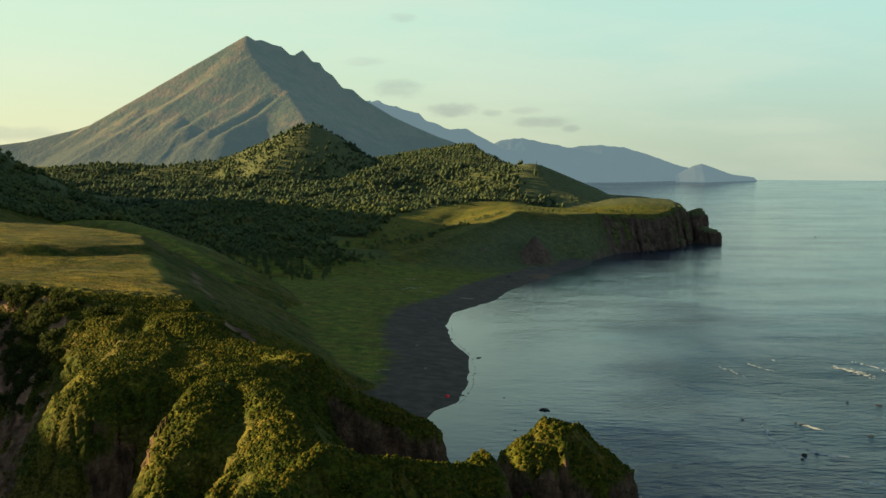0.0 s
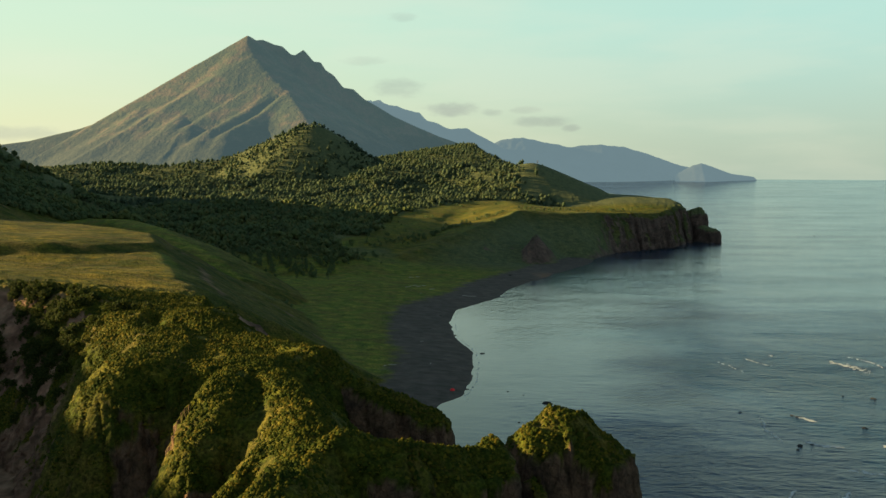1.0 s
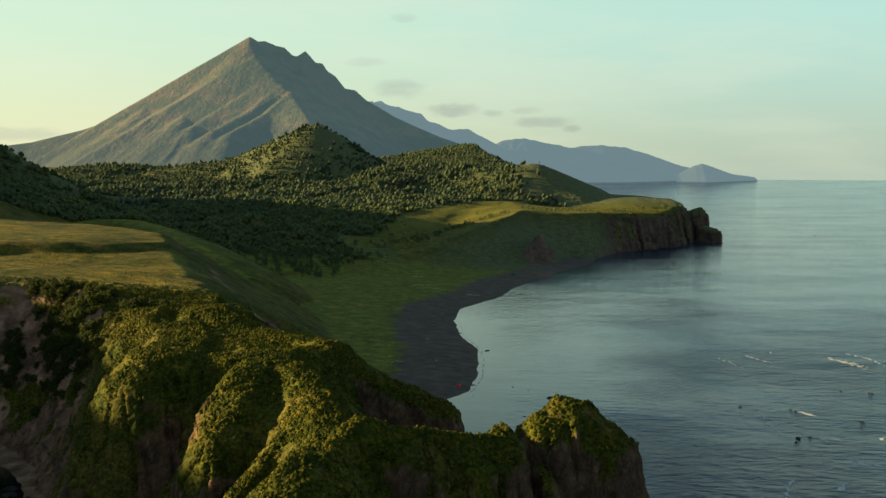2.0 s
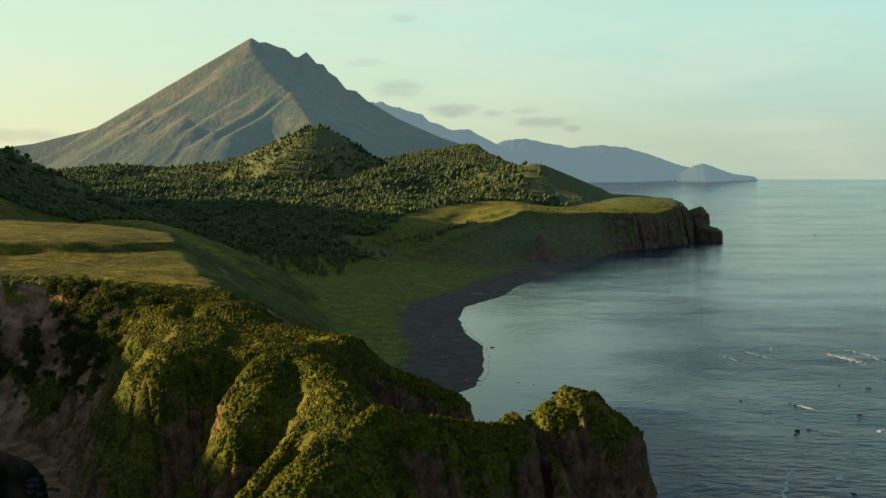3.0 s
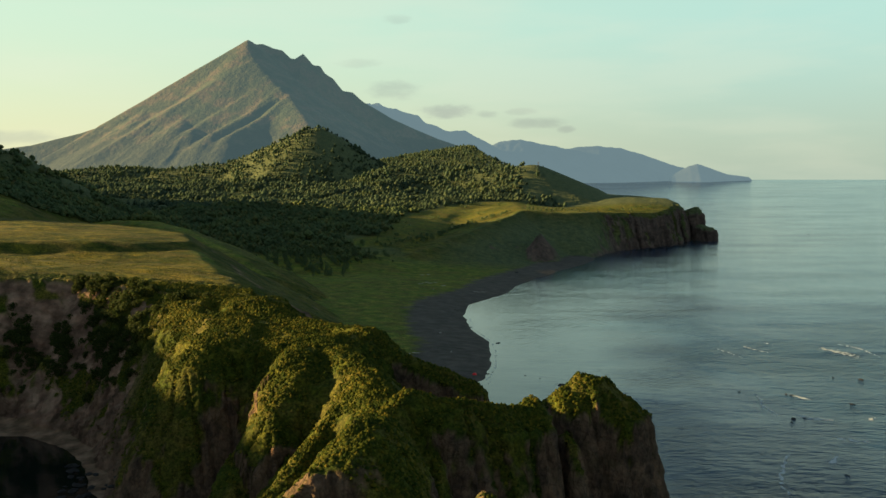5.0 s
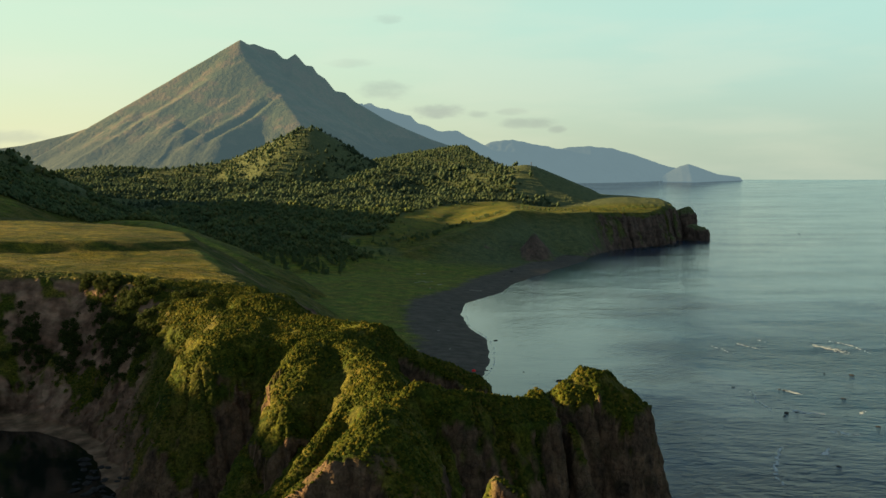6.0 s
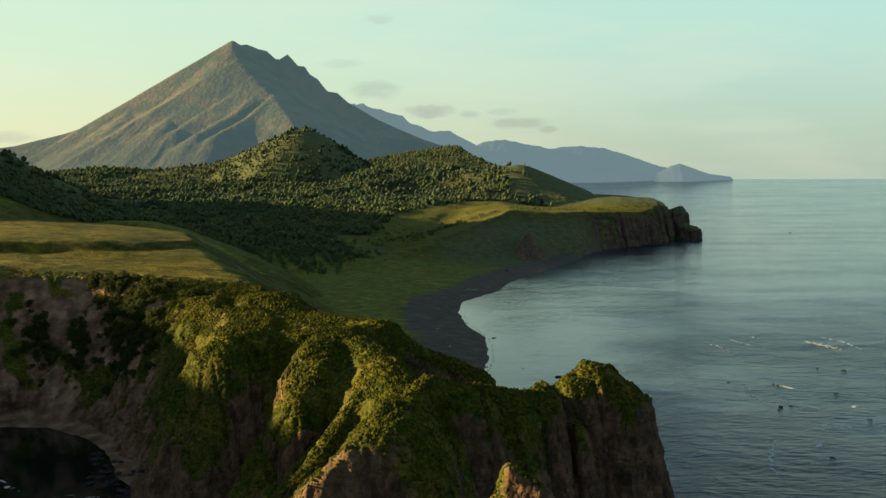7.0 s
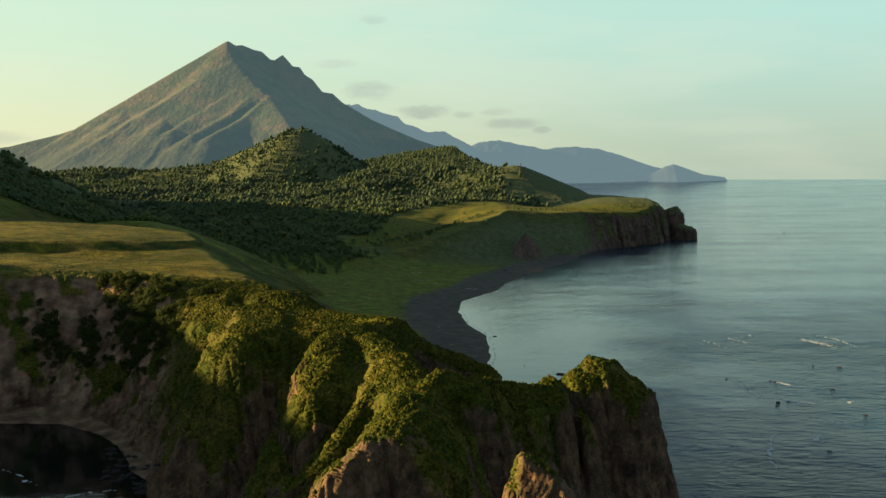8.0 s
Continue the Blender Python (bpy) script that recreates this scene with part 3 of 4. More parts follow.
def lumps(x, y, z, slope):
    """Uneven tussocky turf on the gentler ground."""
    big = (2.2 * np.abs(perlin(x / 6, y / 6 + 4)) + 1.4 * perlin(x / 11, y / 11 + 9)) * (0.5 + 0.5 * sstep(0.25, 0.7, slope))
    return (0.7 * np.abs(perlin(x / 2.6, y / 2.6)) + 0.4 * perlin(x / 1.3, y / 1.3) + big) * sstep(1, 5, z)


def land_sheet(name, xs, ys, holes, craggy):
    x, y = np.meshgrid(xs, ys)
    z, d = land_height(x, y)
    gy, gx = np.gradient(z, ys, xs)
    slope = np.hypot(gx, gy)
    m = masks(x, y, z, d, slope)
    co = np.stack([x, y, z], -1)
    if craggy:
        # broken rock: ledges and joints pushed out of the steep faces
        nrm = np.stack([-gx, -gy, np.ones_like(gx)], -1)
        nrm /= np.linalg.norm(nrm, axis=-1, keepdims=True)
        steep = sstep(0.9, 1.8, slope)
        u, w, h = (x * 0.8 + y * 0.6) / craggy, (x * 0.6 - y * 0.8) / craggy, z / craggy
        crag = 1.3 * np.abs(perlin(u / 7 + 3, h / 4.0)) + 1.3 * np.abs(perlin(w / 7, h / 5.0 + 7)) + 0.8 * perlin(u / 2.4, h / 1.3) + 0.8 * perlin(w / 2.6, h / 1.6 + 3)
        ledge = h / 2.6 + 1.2 * perlin(u / 12, w / 12)
        crag = craggy * (crag + 0.8 * (np.abs(ledge - np.round(ledge)) * 2) ** 2 - 1.4 * sstep(0.12, 0.0, np.abs(perlin(u / 8, w / 8 + 0.04 * h))))
        lump = lumps(x, y, z, slope)
        edge = np.minimum(np.minimum(x - xs[0], xs[-1] - x), np.minimum(y - ys[0], ys[-1] - y))
        co = co + (nrm * (steep * crag)[..., None] + np.array([0, 0, 1.0]) * ((1 - steep) * lump)[..., None]) * sstep(0, 6, edge)[..., None]
    f = grid_faces(*x.shape)
    f = f[(z.ravel()[f] > -6).any(1)]
    cx, cy = x.ravel()[f].mean(1), y.ravel()[f].mean(1)
    for hole in holes:
        f = f[~((cx > hole[0]) & (cx < hole[1]) & (cy > hole[2]) & (cy < hole[3]))]
        cx, cy = x.ravel()[f].mean(1), y.ravel()[f].mean(1)
    co, f, used = trimmed(co.reshape(-1, 3), f)
    me = mesh_from(name, co, f, ground_mat, smooth=True)
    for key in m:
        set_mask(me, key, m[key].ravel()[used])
    return new(name, me)


ground = tagged(land_sheet("ground", xs, ys, [BOX, (BOX_FAR[0] + 6, BOX_FAR[1] - 6, BOX_FAR[2] + 6, BOX_FAR[3] - 6)], 0), "grassy coastal land with valley, terrace and dark beach", "ground", kind="structure")
headland = tagged(land_sheet("ground_headland", np.arange(BOX[0], BOX[1] + 0.1, 0.6), np.arange(BOX[2], BOX[3] + 0.1, 0.6), [], 1.0),
                  "grassy headland with brown rock cliffs and spurs", "headland", kind="structure")
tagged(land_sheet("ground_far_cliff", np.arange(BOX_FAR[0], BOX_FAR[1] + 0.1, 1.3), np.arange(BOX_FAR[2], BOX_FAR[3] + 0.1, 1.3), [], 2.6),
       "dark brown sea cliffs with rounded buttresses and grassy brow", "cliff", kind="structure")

# ---- sea ----
rr = np.array(spaced(0.01, 4900, 12, 1.004, 60))
aa = np.radians(np.arange(0, 360, 1.5))
RR, AA = np.meshgrid(rr, aa)
co = np.stack([RR * np.sin(AA), -40 + RR * np.cos(AA), 89 * np.clip((RR - 1700) / 3200, 0, 1.1) ** 2], -1).reshape(-1, 3)
i = np.arange(RR.size).reshape(RR.shape)
j = np.roll(i, -1, 0)
sea = tagged(new("water", mesh_from("water", co, np.stack([i[:, :-1], i[:, 1:], j[:, 1:], j[:, :-1]], -1).reshape(-1, 4), sea_mat, True)), "teal sea, calm in the bay and rippled offshore", "sea", kind="structure")
# sheltered bay and cove lie calm, the open water over the reef is ruffled
sx, sy = co[:, 0].astype(float), co[:, 1].astype(float)
wind = sstep(60, 230, sx - 0.02 * sy + 30 * fbm(sx, sy, 120, 3, shift=90.0)) * (0.12 + 0.88 * sstep(900, 420, sy))
wind = np.maximum(wind, 0.8 * sstep(480, 330, sy) * sstep(15, 90, sx))
streaks = sstep(-0.25, 0.35, fbm(sx * 0.35, sy, 90, 3, shift=95.0))
# 0 in the darkened cove, 1 in the open blue water
set_mask(sea.data, "deep", sstep(-90, 40, sx))
set_mask(sea.data, "rough", 0.01 + 0.04 * sstep(-20, 60, sx) + 0.95 * wind * (0.45 + 0.55 * streaks) * sstep(-200, 0, sx))


# ---- far mountains ----
def heights_of(ridges, x, y, floor, rough, size, shift, crest):
    z = np.full(x.shape, float(floor))
    near = np.full(x.shape, 1e9)
    for line, k, a in ridges:
        r, top = nearest_on(line, x + 0.3 * rough * fbm(x, y, size, 3, shift=shift + 5), y)
        near = np.minimum(near, r)
        z = smax(z, top - k * (np.sqrt(r * r + a * a) - a), 12)
    lift = np.clip((z - floor) / 150, 0, 1) * (crest + (1 - crest) * sstep(0, 110, near))
    # gullies that run down from the summit
    sx, sy, _ = ridges[0][0][0]
    turn, far = np.arctan2(y - sy, x - sx), np.hypot(x - sx, y - sy)
    ribs = ridged(turn * 9 + 0.5 * fbm(x, y, 300, 2, shift=shift), far / 900, 1.0, 4, 0.55, shift=shift + 2)
    return z + lift * rough * ((ridged(x, y, size, 5, shift=shift) - 1.25) * 0.35 + (ribs - 1.2) * 0.5)


def mountain(name, ridges, box, step, floor, rough, size, shift, mat, label, crest=0.12):
    x, y = np.meshgrid(np.arange(box[0], box[1], step), np.arange(box[2], box[3], step * 1.4))
    z = heights_of(ridges, x, y, floor, rough, size, shift, crest)
    ob = new(name, mesh_from(name, np.stack([x, y, z], -1).reshape(-1, 3), grid_faces(*x.shape), mat, True))
    return tagged(ob, label, "mountain")


VOLCANO = [
    ([(-934, 4303, 724), (-973, 4303, 702), (-1051, 4303, 655), (-1181, 4303, 576), (-1312, 4303, 500), (-1430, 4303, 424), (-1535, 4303, 365), (-1706, 4303, 311), (-1942, 4303, 254), (-2366, 4303, 200)], 0.85, 5),
    ([(-934, 4303, 724), (-922, 4420, 723), (-899, 4450, 730), (-846, 4450, 708), (-807, 4450, 699), (-767, 4450, 662), (-746, 4450, 660), (-709, 4450, 684), (-683, 4450, 656), (-662, 4450, 630), (-630, 4450, 627), (-609, 4450, 592), (-570, 4450, 567),
      (-525, 4450, 511), (-477, 4450, 503), (-430, 4450, 459), (-372, 4450, 427), (-292, 4450, 379), (-186, 4450, 331), (-80, 4450, 286), (54, 4450, 241), (187, 4450, 200)], 0.85, 4),
    ([(-934, 4303, 722), (-880, 4180, 628), (-780, 4040, 520), (-690, 3930, 448), (-600, 3760, 350), (-520, 3600, 250)], 0.62, 14),
]
# ribs on the sunny flank: where each leaves the spur, and its lower end
RIBS = [((-905, 4240, 664), (-1190, 4000, 392)), ((-860, 4150, 604), (-1120, 3890, 352)), ((-800, 4068, 543), (-1060, 3800, 306)), ((-735, 3985, 486), (-960, 3720, 284)), ((-690, 3930, 452), (-880, 3690, 278)),
        ((-1010, 4270, 655), (-1330, 4060, 392)), ((-1130, 4270, 578), (-1460, 4090, 346))]
VOLCANO += [([a, ((a[0] + b[0]) / 2 + 12, (a[1] + b[1]) / 2, (a[2] + b[2]) / 2 - 9), b], 0.66, 9) for a, b in RIBS]
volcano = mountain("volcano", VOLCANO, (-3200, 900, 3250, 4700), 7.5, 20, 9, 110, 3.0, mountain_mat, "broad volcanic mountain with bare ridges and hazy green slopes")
RANGE_A = [([(-454, 4623, 458), (-371, 4623, 466), (-289, 4623, 436), (-179, 4623, 403), (-138, 4623, 367), (-42, 4623, 334), (57, 4623, 326), (123, 4623, 293), (206, 4623, 246), (343, 4623, 169)], 0.7, 6)]
RANGE_B = [([(154, 4743, 260), (239, 4743, 280), (338, 4743, 292), (436, 4743, 266), (577, 4743, 246), (718, 4743, 260), (831, 4743, 246), (944, 4743, 213), (1057, 4743, 176), (1155, 4743, 148), (1236, 4743, 105), (1290, 4743, 40)], 1.0, 6),
           ([(489, 4690, 142), (657, 4690, 133), (825, 4690, 120), (964, 4690, 106)], 1.2, 6)]
RANGE_C = [([(1068, 4600, 118), (1141, 4600, 157), (1182, 4600, 168), (1231, 4600, 152), (1327, 4600, 117), (1435, 4600, 103), (1500, 4600, 40)], 1.0, 4)]
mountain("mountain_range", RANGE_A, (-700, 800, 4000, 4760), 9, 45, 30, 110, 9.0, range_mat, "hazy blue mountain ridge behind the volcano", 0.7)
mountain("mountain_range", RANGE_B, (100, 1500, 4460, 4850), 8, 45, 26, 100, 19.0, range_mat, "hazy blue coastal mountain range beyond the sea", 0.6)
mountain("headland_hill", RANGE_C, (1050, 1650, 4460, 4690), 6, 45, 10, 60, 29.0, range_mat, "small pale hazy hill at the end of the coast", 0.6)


# ---- trees ----
def ground_at(x, y):
    return land_height(np.asarray(x, float), np.asarray(y, float))


OCTA = np.array([(1, 0, 0), (0, 1, 0), (-1, 0, 0), (0, -1, 0), (0, 0, 1), (0, 0, -0.8)], float)
OCTA_F = np.array([(0, 1, 4), (1, 2, 4), (2, 3, 4), (3, 0, 4), (1, 0, 5), (2, 1, 5), (3, 2, 5), (0, 3, 5)])


def clump_tree(rng, kind, blobs):
    """Points and triangles of a small tree of unit height: leafy lumps round a stem."""
    pts, tris = [], []
    for k in range(blobs):
        h = 0.3 + 0.62 * k / max(1, blobs - 1)
        wide = (1.05 - h) * 0.62 if kind == "pointed" else 0.46 * math.sqrt(max(0.05, 1 - ((h - 0.58) / 0.5) ** 2))
        a, r = rng.rand() * 6.28, wide * (0.35 + 0.5 * rng.rand()) * (k < blobs - 1)
        s = wide * (0.62 + 0.4 * rng.rand()) + 0.05
        rot = rng.rand() * 1.57
        o = OCTA * (1 + 0.45 * (rng.rand(6, 1) - 0.5))
        o = np.stack([o[:, 0] * math.cos(rot) - o[:, 1] * math.sin(rot), o[:, 0] * math.sin(rot) + o[:, 1] * math.cos(rot), o[:, 2] * 1.05], -1)
        tris.append(OCTA_F + 6 * len(pts))
        pts.append(o * s + np.array([r * math.cos(a), r * math.sin(a), h]))
    return np.concatenate(pts), np.concatenate(tris)


def fir_tree(rng, tiers):
    """Points and triangles of a conifer of unit height: ragged skirts of branches, one above the other."""
    pts, tris, at = [], [], 0
    for k in range(tiers):
        h0, h1 = 0.12 + 0.62 * k / tiers, 0.12 + 0.62 * k / tiers + 1.25 / (tiers + 0.6)
        r = 0.27 * (1 - 0.72 * k / tiers)
        a = np.arange(6) * math.tau / 6 + rng.rand()
        rim = r * (0.7 + 0.6 * rng.rand(6))
        ring = np.stack([rim * np.cos(a), rim * np.sin(a), h0 + 0.09 * (rng.rand(6) - 0.5)], -1)
        pts.append(np.concatenate([ring, [[0.04 * (rng.rand() - 0.5), 0.04 * (rng.rand() - 0.5), min(1.0, h1)]]]))
        tris.append(np.array([(j, (j + 1) % 6, 6) for j in range(6)]) + at)
        at += 7
    return np.concatenate(pts), np.concatenate(tris)


def scatter_mesh(name, templates, x, y, z, size, rng, mat, squash=1.0):
    """One joined mesh with a turned, scaled template at every place."""
    pts, tris, at = [], [], 0
    which = rng.randint(0, len(templates), len(x))
    for k, (p, t) in enumerate(templates):
        sel = np.where(which == k)[0]
        if not len(sel):
            continue
        a = rng.rand(len(sel)) * 6.283
        c, s = np.cos(a)[:, None], np.sin(a)[:, None]
        q = np.stack([p[:, 0] * c - p[:, 1] * s, p[:, 0] * s + p[:, 1] * c, np.repeat(p[None, :, 2] * squash, len(sel), 0)], -1) * size[sel][:, None, None]
        q += np.stack([x[sel], y[sel], z[sel]], -1)[:, None, :]
        pts.append(q.reshape(-1, 3))
        tris.append((t[None] + (at + len(p) * np.arange(len(sel)))[:, None, None]).reshape(-1, 3))
        at += len(p) * len(sel)
    return new(name, mesh_from(name, np.concatenate(pts), np.concatenate(tris), mat))


rng = np.random.RandomState(11)


def wooded(x, y, z, d):
    """How thickly trees stand: on the hills and in the valley, not on the terrace fields or the beach meadow."""
    t = inside_distance(TERRACE, x, y) + 60 * fbm(x, y, 55, 3, shift=15.0) * sstep(100, -50, x)
    w = sstep(1040, 1140, y + 0.35 * (x + 150)) * sstep(-20, -45, t)
    w = w * sstep(-75, -115, x - 0.55 * (y - 1120) + 25 * fbm(x, y, 50, 2))
    w = np.maximum(w, sstep(1680, 1740, y + 60 * fbm(x, y, 90, 3)) * sstep(215, 150, x + 60 * fbm(x, y, 80, 3, shift=9.0)))
    w = np.maximum(w, sstep(-6, 8, inside_distance(WOOD, x, y) + 16 * fbm(x, y, 30, 3, shift=21.0)))
    w = w * sstep(60, 110, d)
    bald = np.hypot((x + 302) / 46, (y - 2272) / 95) + 0.9 * fbm(x, y, 38, 4, shift=12.0)
    w = w * sstep(0.45, 1.5, bald)
    hill = np.hypot(x - 166, y - 1900)
    w = w * (1 - 0.93 * sstep(260, 140, hill) * sstep(85, 140, x)) * sstep(20, 45, np.hypot(x - 160, y - 1880))
    w = w * (1 - 0.72 * sstep(-400, -480, x) * sstep(1750, 1600, y) * sstep(-0.1, 0.2, fbm(x, y, 130, 2, shift=61.0) + 0.1))
    w = np.maximum(w, sstep(-6, 6, inside_distance(SLOPE_WOOD, x, y) + 14 * fbm(x, y, 25, 3, shift=22.0)))
    return w * sstep(-0.5, 0.1, fbm(x, y, 60, 3, shift=77.0) + 0.3) * (0.6 + 0.4 * sstep(-0.35, 0.05, fbm(x, y, 24, 2, shift=78.0)))


def forest(y0, y1, step, hmin, hmax, name, label, templates, mat):
    px, py = np.meshgrid(np.arange(-0.62 * y1, 0.32 * y1, step), np.arange(y0, y1, step))
    px, py = (px + step * 0.9 * (rng.rand(*px.shape) - 0.5)).ravel(), (py + step * 0.9 * (rng.rand(*py.shape) - 0.5)).ravel()
    sel = (px > -0.56 * (py + 60)) & (px < 0.3 * py)
    px, py = px[sel], py[sel]
    pz, pd = ground_at(px, py)
    sel = rng.rand(len(px)) < wooded(px, py, pz, pd)
    px, py, pz = px[sel], py[sel], pz[sel]
    size = (hmin + (hmax - hmin) * rng.rand(len(px)) ** 1.5) * (1 + 0.8 * fbm(px, py, 45, 3, shift=33.0))
    ob = scatter_mesh(name, templates, px, py, pz - 0.5, size, rng, mat)
    return tagged(ob, label, "forest", kind="stuff")


scrub = [clump_tree(rng, k, 5) for k in ("round", "round", "pointed", "round", "round")]
mixed = [clump_tree(rng, k, 6) for k in ("round", "round", "round", "pointed", "round")] + [fir_tree(rng, 4) for _ in range(3)]
far_mixed = [clump_tree(rng, k, 4) for k in ("round", "round", "pointed", "round", "round")] + [fir_tree(rng, 3) for _ in range(3)]
forest(925, 1080, 5.0, 3.4, 7.0, "woodland", "low dark scrub wood on the hillside", scrub, leaf_mat)
forest(1080, 1500, 5.4, 4.6, 9.0, "woodland", "dense green mixed woodland on the valley sides", mixed, leaf_mat)
forest(1500, 2100, 6.2, 4.4, 8.6, "woodland", "dense green woodland over the rolling hills", far_mixed, hazed_leaf_mat)
forest(2100, 3100, 8.8, 4.4, 8.4, "woodland", "hazy distant woodland on the far hills", far_mixed, hazed_leaf_mat)

# ---- grass and herb clumps on the near headland ----
tuft = []
for _ in range(6):
    o = OCTA[:5] * (1 + 0.7 * (rng.rand(5, 1) - 0.5))
    o[:, 2] += np.array([-0.15, -0.1, -0.2, -0.15, 0])
    o[4, :2] = 0.5 * (rng.rand(2) - 0.5)
    tuft.append((o * np.array([0.9, 0.9, 0.85]), OCTA_F[:4]))
grass_mat, n, l, bsdf = material("grass clumps", 0.95, 0.1)
g = n.new("ShaderNodeNewGeometry")
tint = ramp(n, l, g.outputs["Random Per Island"], [(0.0, (0.022, 0.04, 0.005)), (0.45, (0.052, 0.07, 0.008)), (0.85, (0.1, 0.096, 0.011)), (1.0, (0.145, 0.12, 0.016))])
v = coords(n, l)
l.new(mix(n, l, 0.6, tint, ramp(n, l, noise_node(n, l, v, 0.08, 3), [(0.35, (0.5, 0.7, 0.5)), (0.65, (1.5, 1.3, 1.1))]), "MULTIPLY"), bsdf.inputs["Base Color"])
translucent(n, l, bsdf, 0.35)
count = 260000
px, py = -215 + 270 * rng.rand(count), 140 + 310 * rng.rand(count)
pz, pd = ground_at(px, py)
sl = np.hypot(ground_at(px + 0.7, py)[0] - pz, ground_at(px, py + 0.7)[0] - pz) / 0.7
m = masks(px, py, pz, pd, sl)
ok = (pz > 5) & (rng.rand(count) > np.maximum(m["rock"], m["scree"]) * 1.1) & (fbm(px, py, 12, 3, shift=50.0) > -0.35)
px, py, pz, sl = px[ok], py[ok], pz[ok], sl[ok]
tagged(scatter_mesh("grass_clump", tuft, px, py, pz + 0.12 + (1 - sstep(0.9, 1.8, sl)) * lumps(px, py, pz, sl) + sstep(0.9, 1.8, sl) * 0.6, 0.3 + 0.6 * rng.rand(len(px)) ** 2, rng, grass_mat), "tall green and golden herbs and grass clumps", "grass", kind="stuff")
px, py = -300 + 195 * rng.rand(16000), 400 + 230 * rng.rand(16000)
ok = (inside_distance(FIELD, px, py) > 0) & ((py > 470) | (px < -216)) & (fbm(px, py, 25, 3, shift=81.0) > -0.15)
px, py = px[ok], py[ok]
tagged(scatter_mesh("grass_clump", tuft, px, py, ground_at(px, py)[0] + 0.05, 0.15 + 0.35 * rng.rand(len(px)) ** 3, rng, grass_mat), "rough tufted pasture grass on the plateau field", "grass", kind="stuff")


# ---- single things ----
def part(name, bm, mat, parent=None, label="", smooth=False):
    me = bpy.data.meshes.new(name)
    for f in bm.faces:
        f.smooth = smooth
    bm.to_mesh(me)
    bm.free()
    if mat:
        me.materials.append(mat)
    ob = new(name, me)
    if parent:
        ob.parent = parent
    if label:
        ob["label"] = label
    return ob


def height(x, y):
    return float(ground_at([x], [y])[0][0])


bark_mat, n, l, bsdf = material("bark", 0.9, 0.2)
l.new(ramp(n, l, noise_node(n, l, coords(n, l, (4, 4, 1)), 2.0, 5), [(0.3, (0.05, 0.04, 0.03)), (0.7, (0.16, 0.13, 0.1))]), bsdf.inputs["Base Color"])
stone_mat, n, l, bsdf = material("sea rock", 0.85, 0.2)
v = coords(n, l)
l.new(ramp(n, l, noise_node(n, l, v, 0.8, 6), [(0.3, (0.008, 0.008, 0.008)), (0.7, (0.028, 0.026, 0.024))]), bsdf.inputs["Base Color"])
bump(n, l, noise_node(n, l, v, 2.5, 5), 0.6, 0.3, bsdf)
drift_mat, n, l, bsdf = material("driftwood", 0.85, 0.2)
l.new(ramp(n, l, noise_node(n, l, coords(n, l, (1, 1, 6)), 1.5, 5), [(0.3, (0.25, 0.22, 0.19)), (0.7, (0.5, 0.47, 0.42))]), bsdf.inputs["Base Color"])
red_mat, n, l, bsdf = material("red nylon", 0.55, 0.4)
l.new(ramp(n, l, noise_node(n, l, coords(n, l), 3.0, 3), [(0.3, (0.7, 0.015, 0.02)), (0.7, (0.85, 0.03, 0.03))]), bsdf.inputs["Base Color"])
dark_mat, n, l, bsdf = material("dark weathered metal", 0.7, 0.3)
l.new(ramp(n, l, noise_node(n, l, coords(n, l), 2.0, 4), [(0.3, (0.03, 0.028, 0.025)), (0.7, (0.08, 0.06, 0.05))]), bsdf.inputs["Base Color"])


shrub_mat, n, l, bsdf = material("shrub leaves", 0.9, 0.15)
g = n.new("ShaderNodeNewGeometry")
l.new(ramp(n, l, g.outputs["Random Per Island"], [(0.0, (0.02, 0.036, 0.008)), (0.5, (0.036, 0.055, 0.012)), (1.0, (0.07, 0.08, 0.016))]), bsdf.inputs["Base Color"])
translucent(n, l, bsdf, 0.4)


def trunk_mesh(tall, thick, rnd):
    bm = bmesh.new()
    rings = []
    lean = (rnd.uniform(-0.08, 0.08), rnd.uniform(-0.08, 0.08))
    for k in range(6):
        h = tall * k / 5
        r = thick * (1 - 0.75 * k / 5) * (1.35 if k == 0 else 1)
        rings.append([bm.verts.new((lean[0] * h + r * math.cos(a), lean[1] * h + r * math.sin(a), h - 0.4 * (k == 0))) for a in [j * math.tau / 7 for j in range(7)]])
    for a, b in zip(rings, rings[1:]):
        for j in range(7):
            bm.faces.new((a[j], a[(j + 1) % 7], b[(j + 1) % 7], b[j]))
    for k in range(5):
        ang, h = rnd.uniform(0, math.tau), tall * rnd.uniform(0.35, 0.85)
        m = Matrix.Translation((lean[0] * h, lean[1] * h, h)) @ Euler((0, radians(rnd.uniform(40, 65)), ang)).to_matrix().to_4x4() @ Matrix.Translation((0, 0, tall * 0.13))
        bmesh.ops.create_cone(bm, segments=5, radius1=thick * 0.32, radius2=thick * 0.1, depth=tall * 0.3, matrix=m)
    return bm


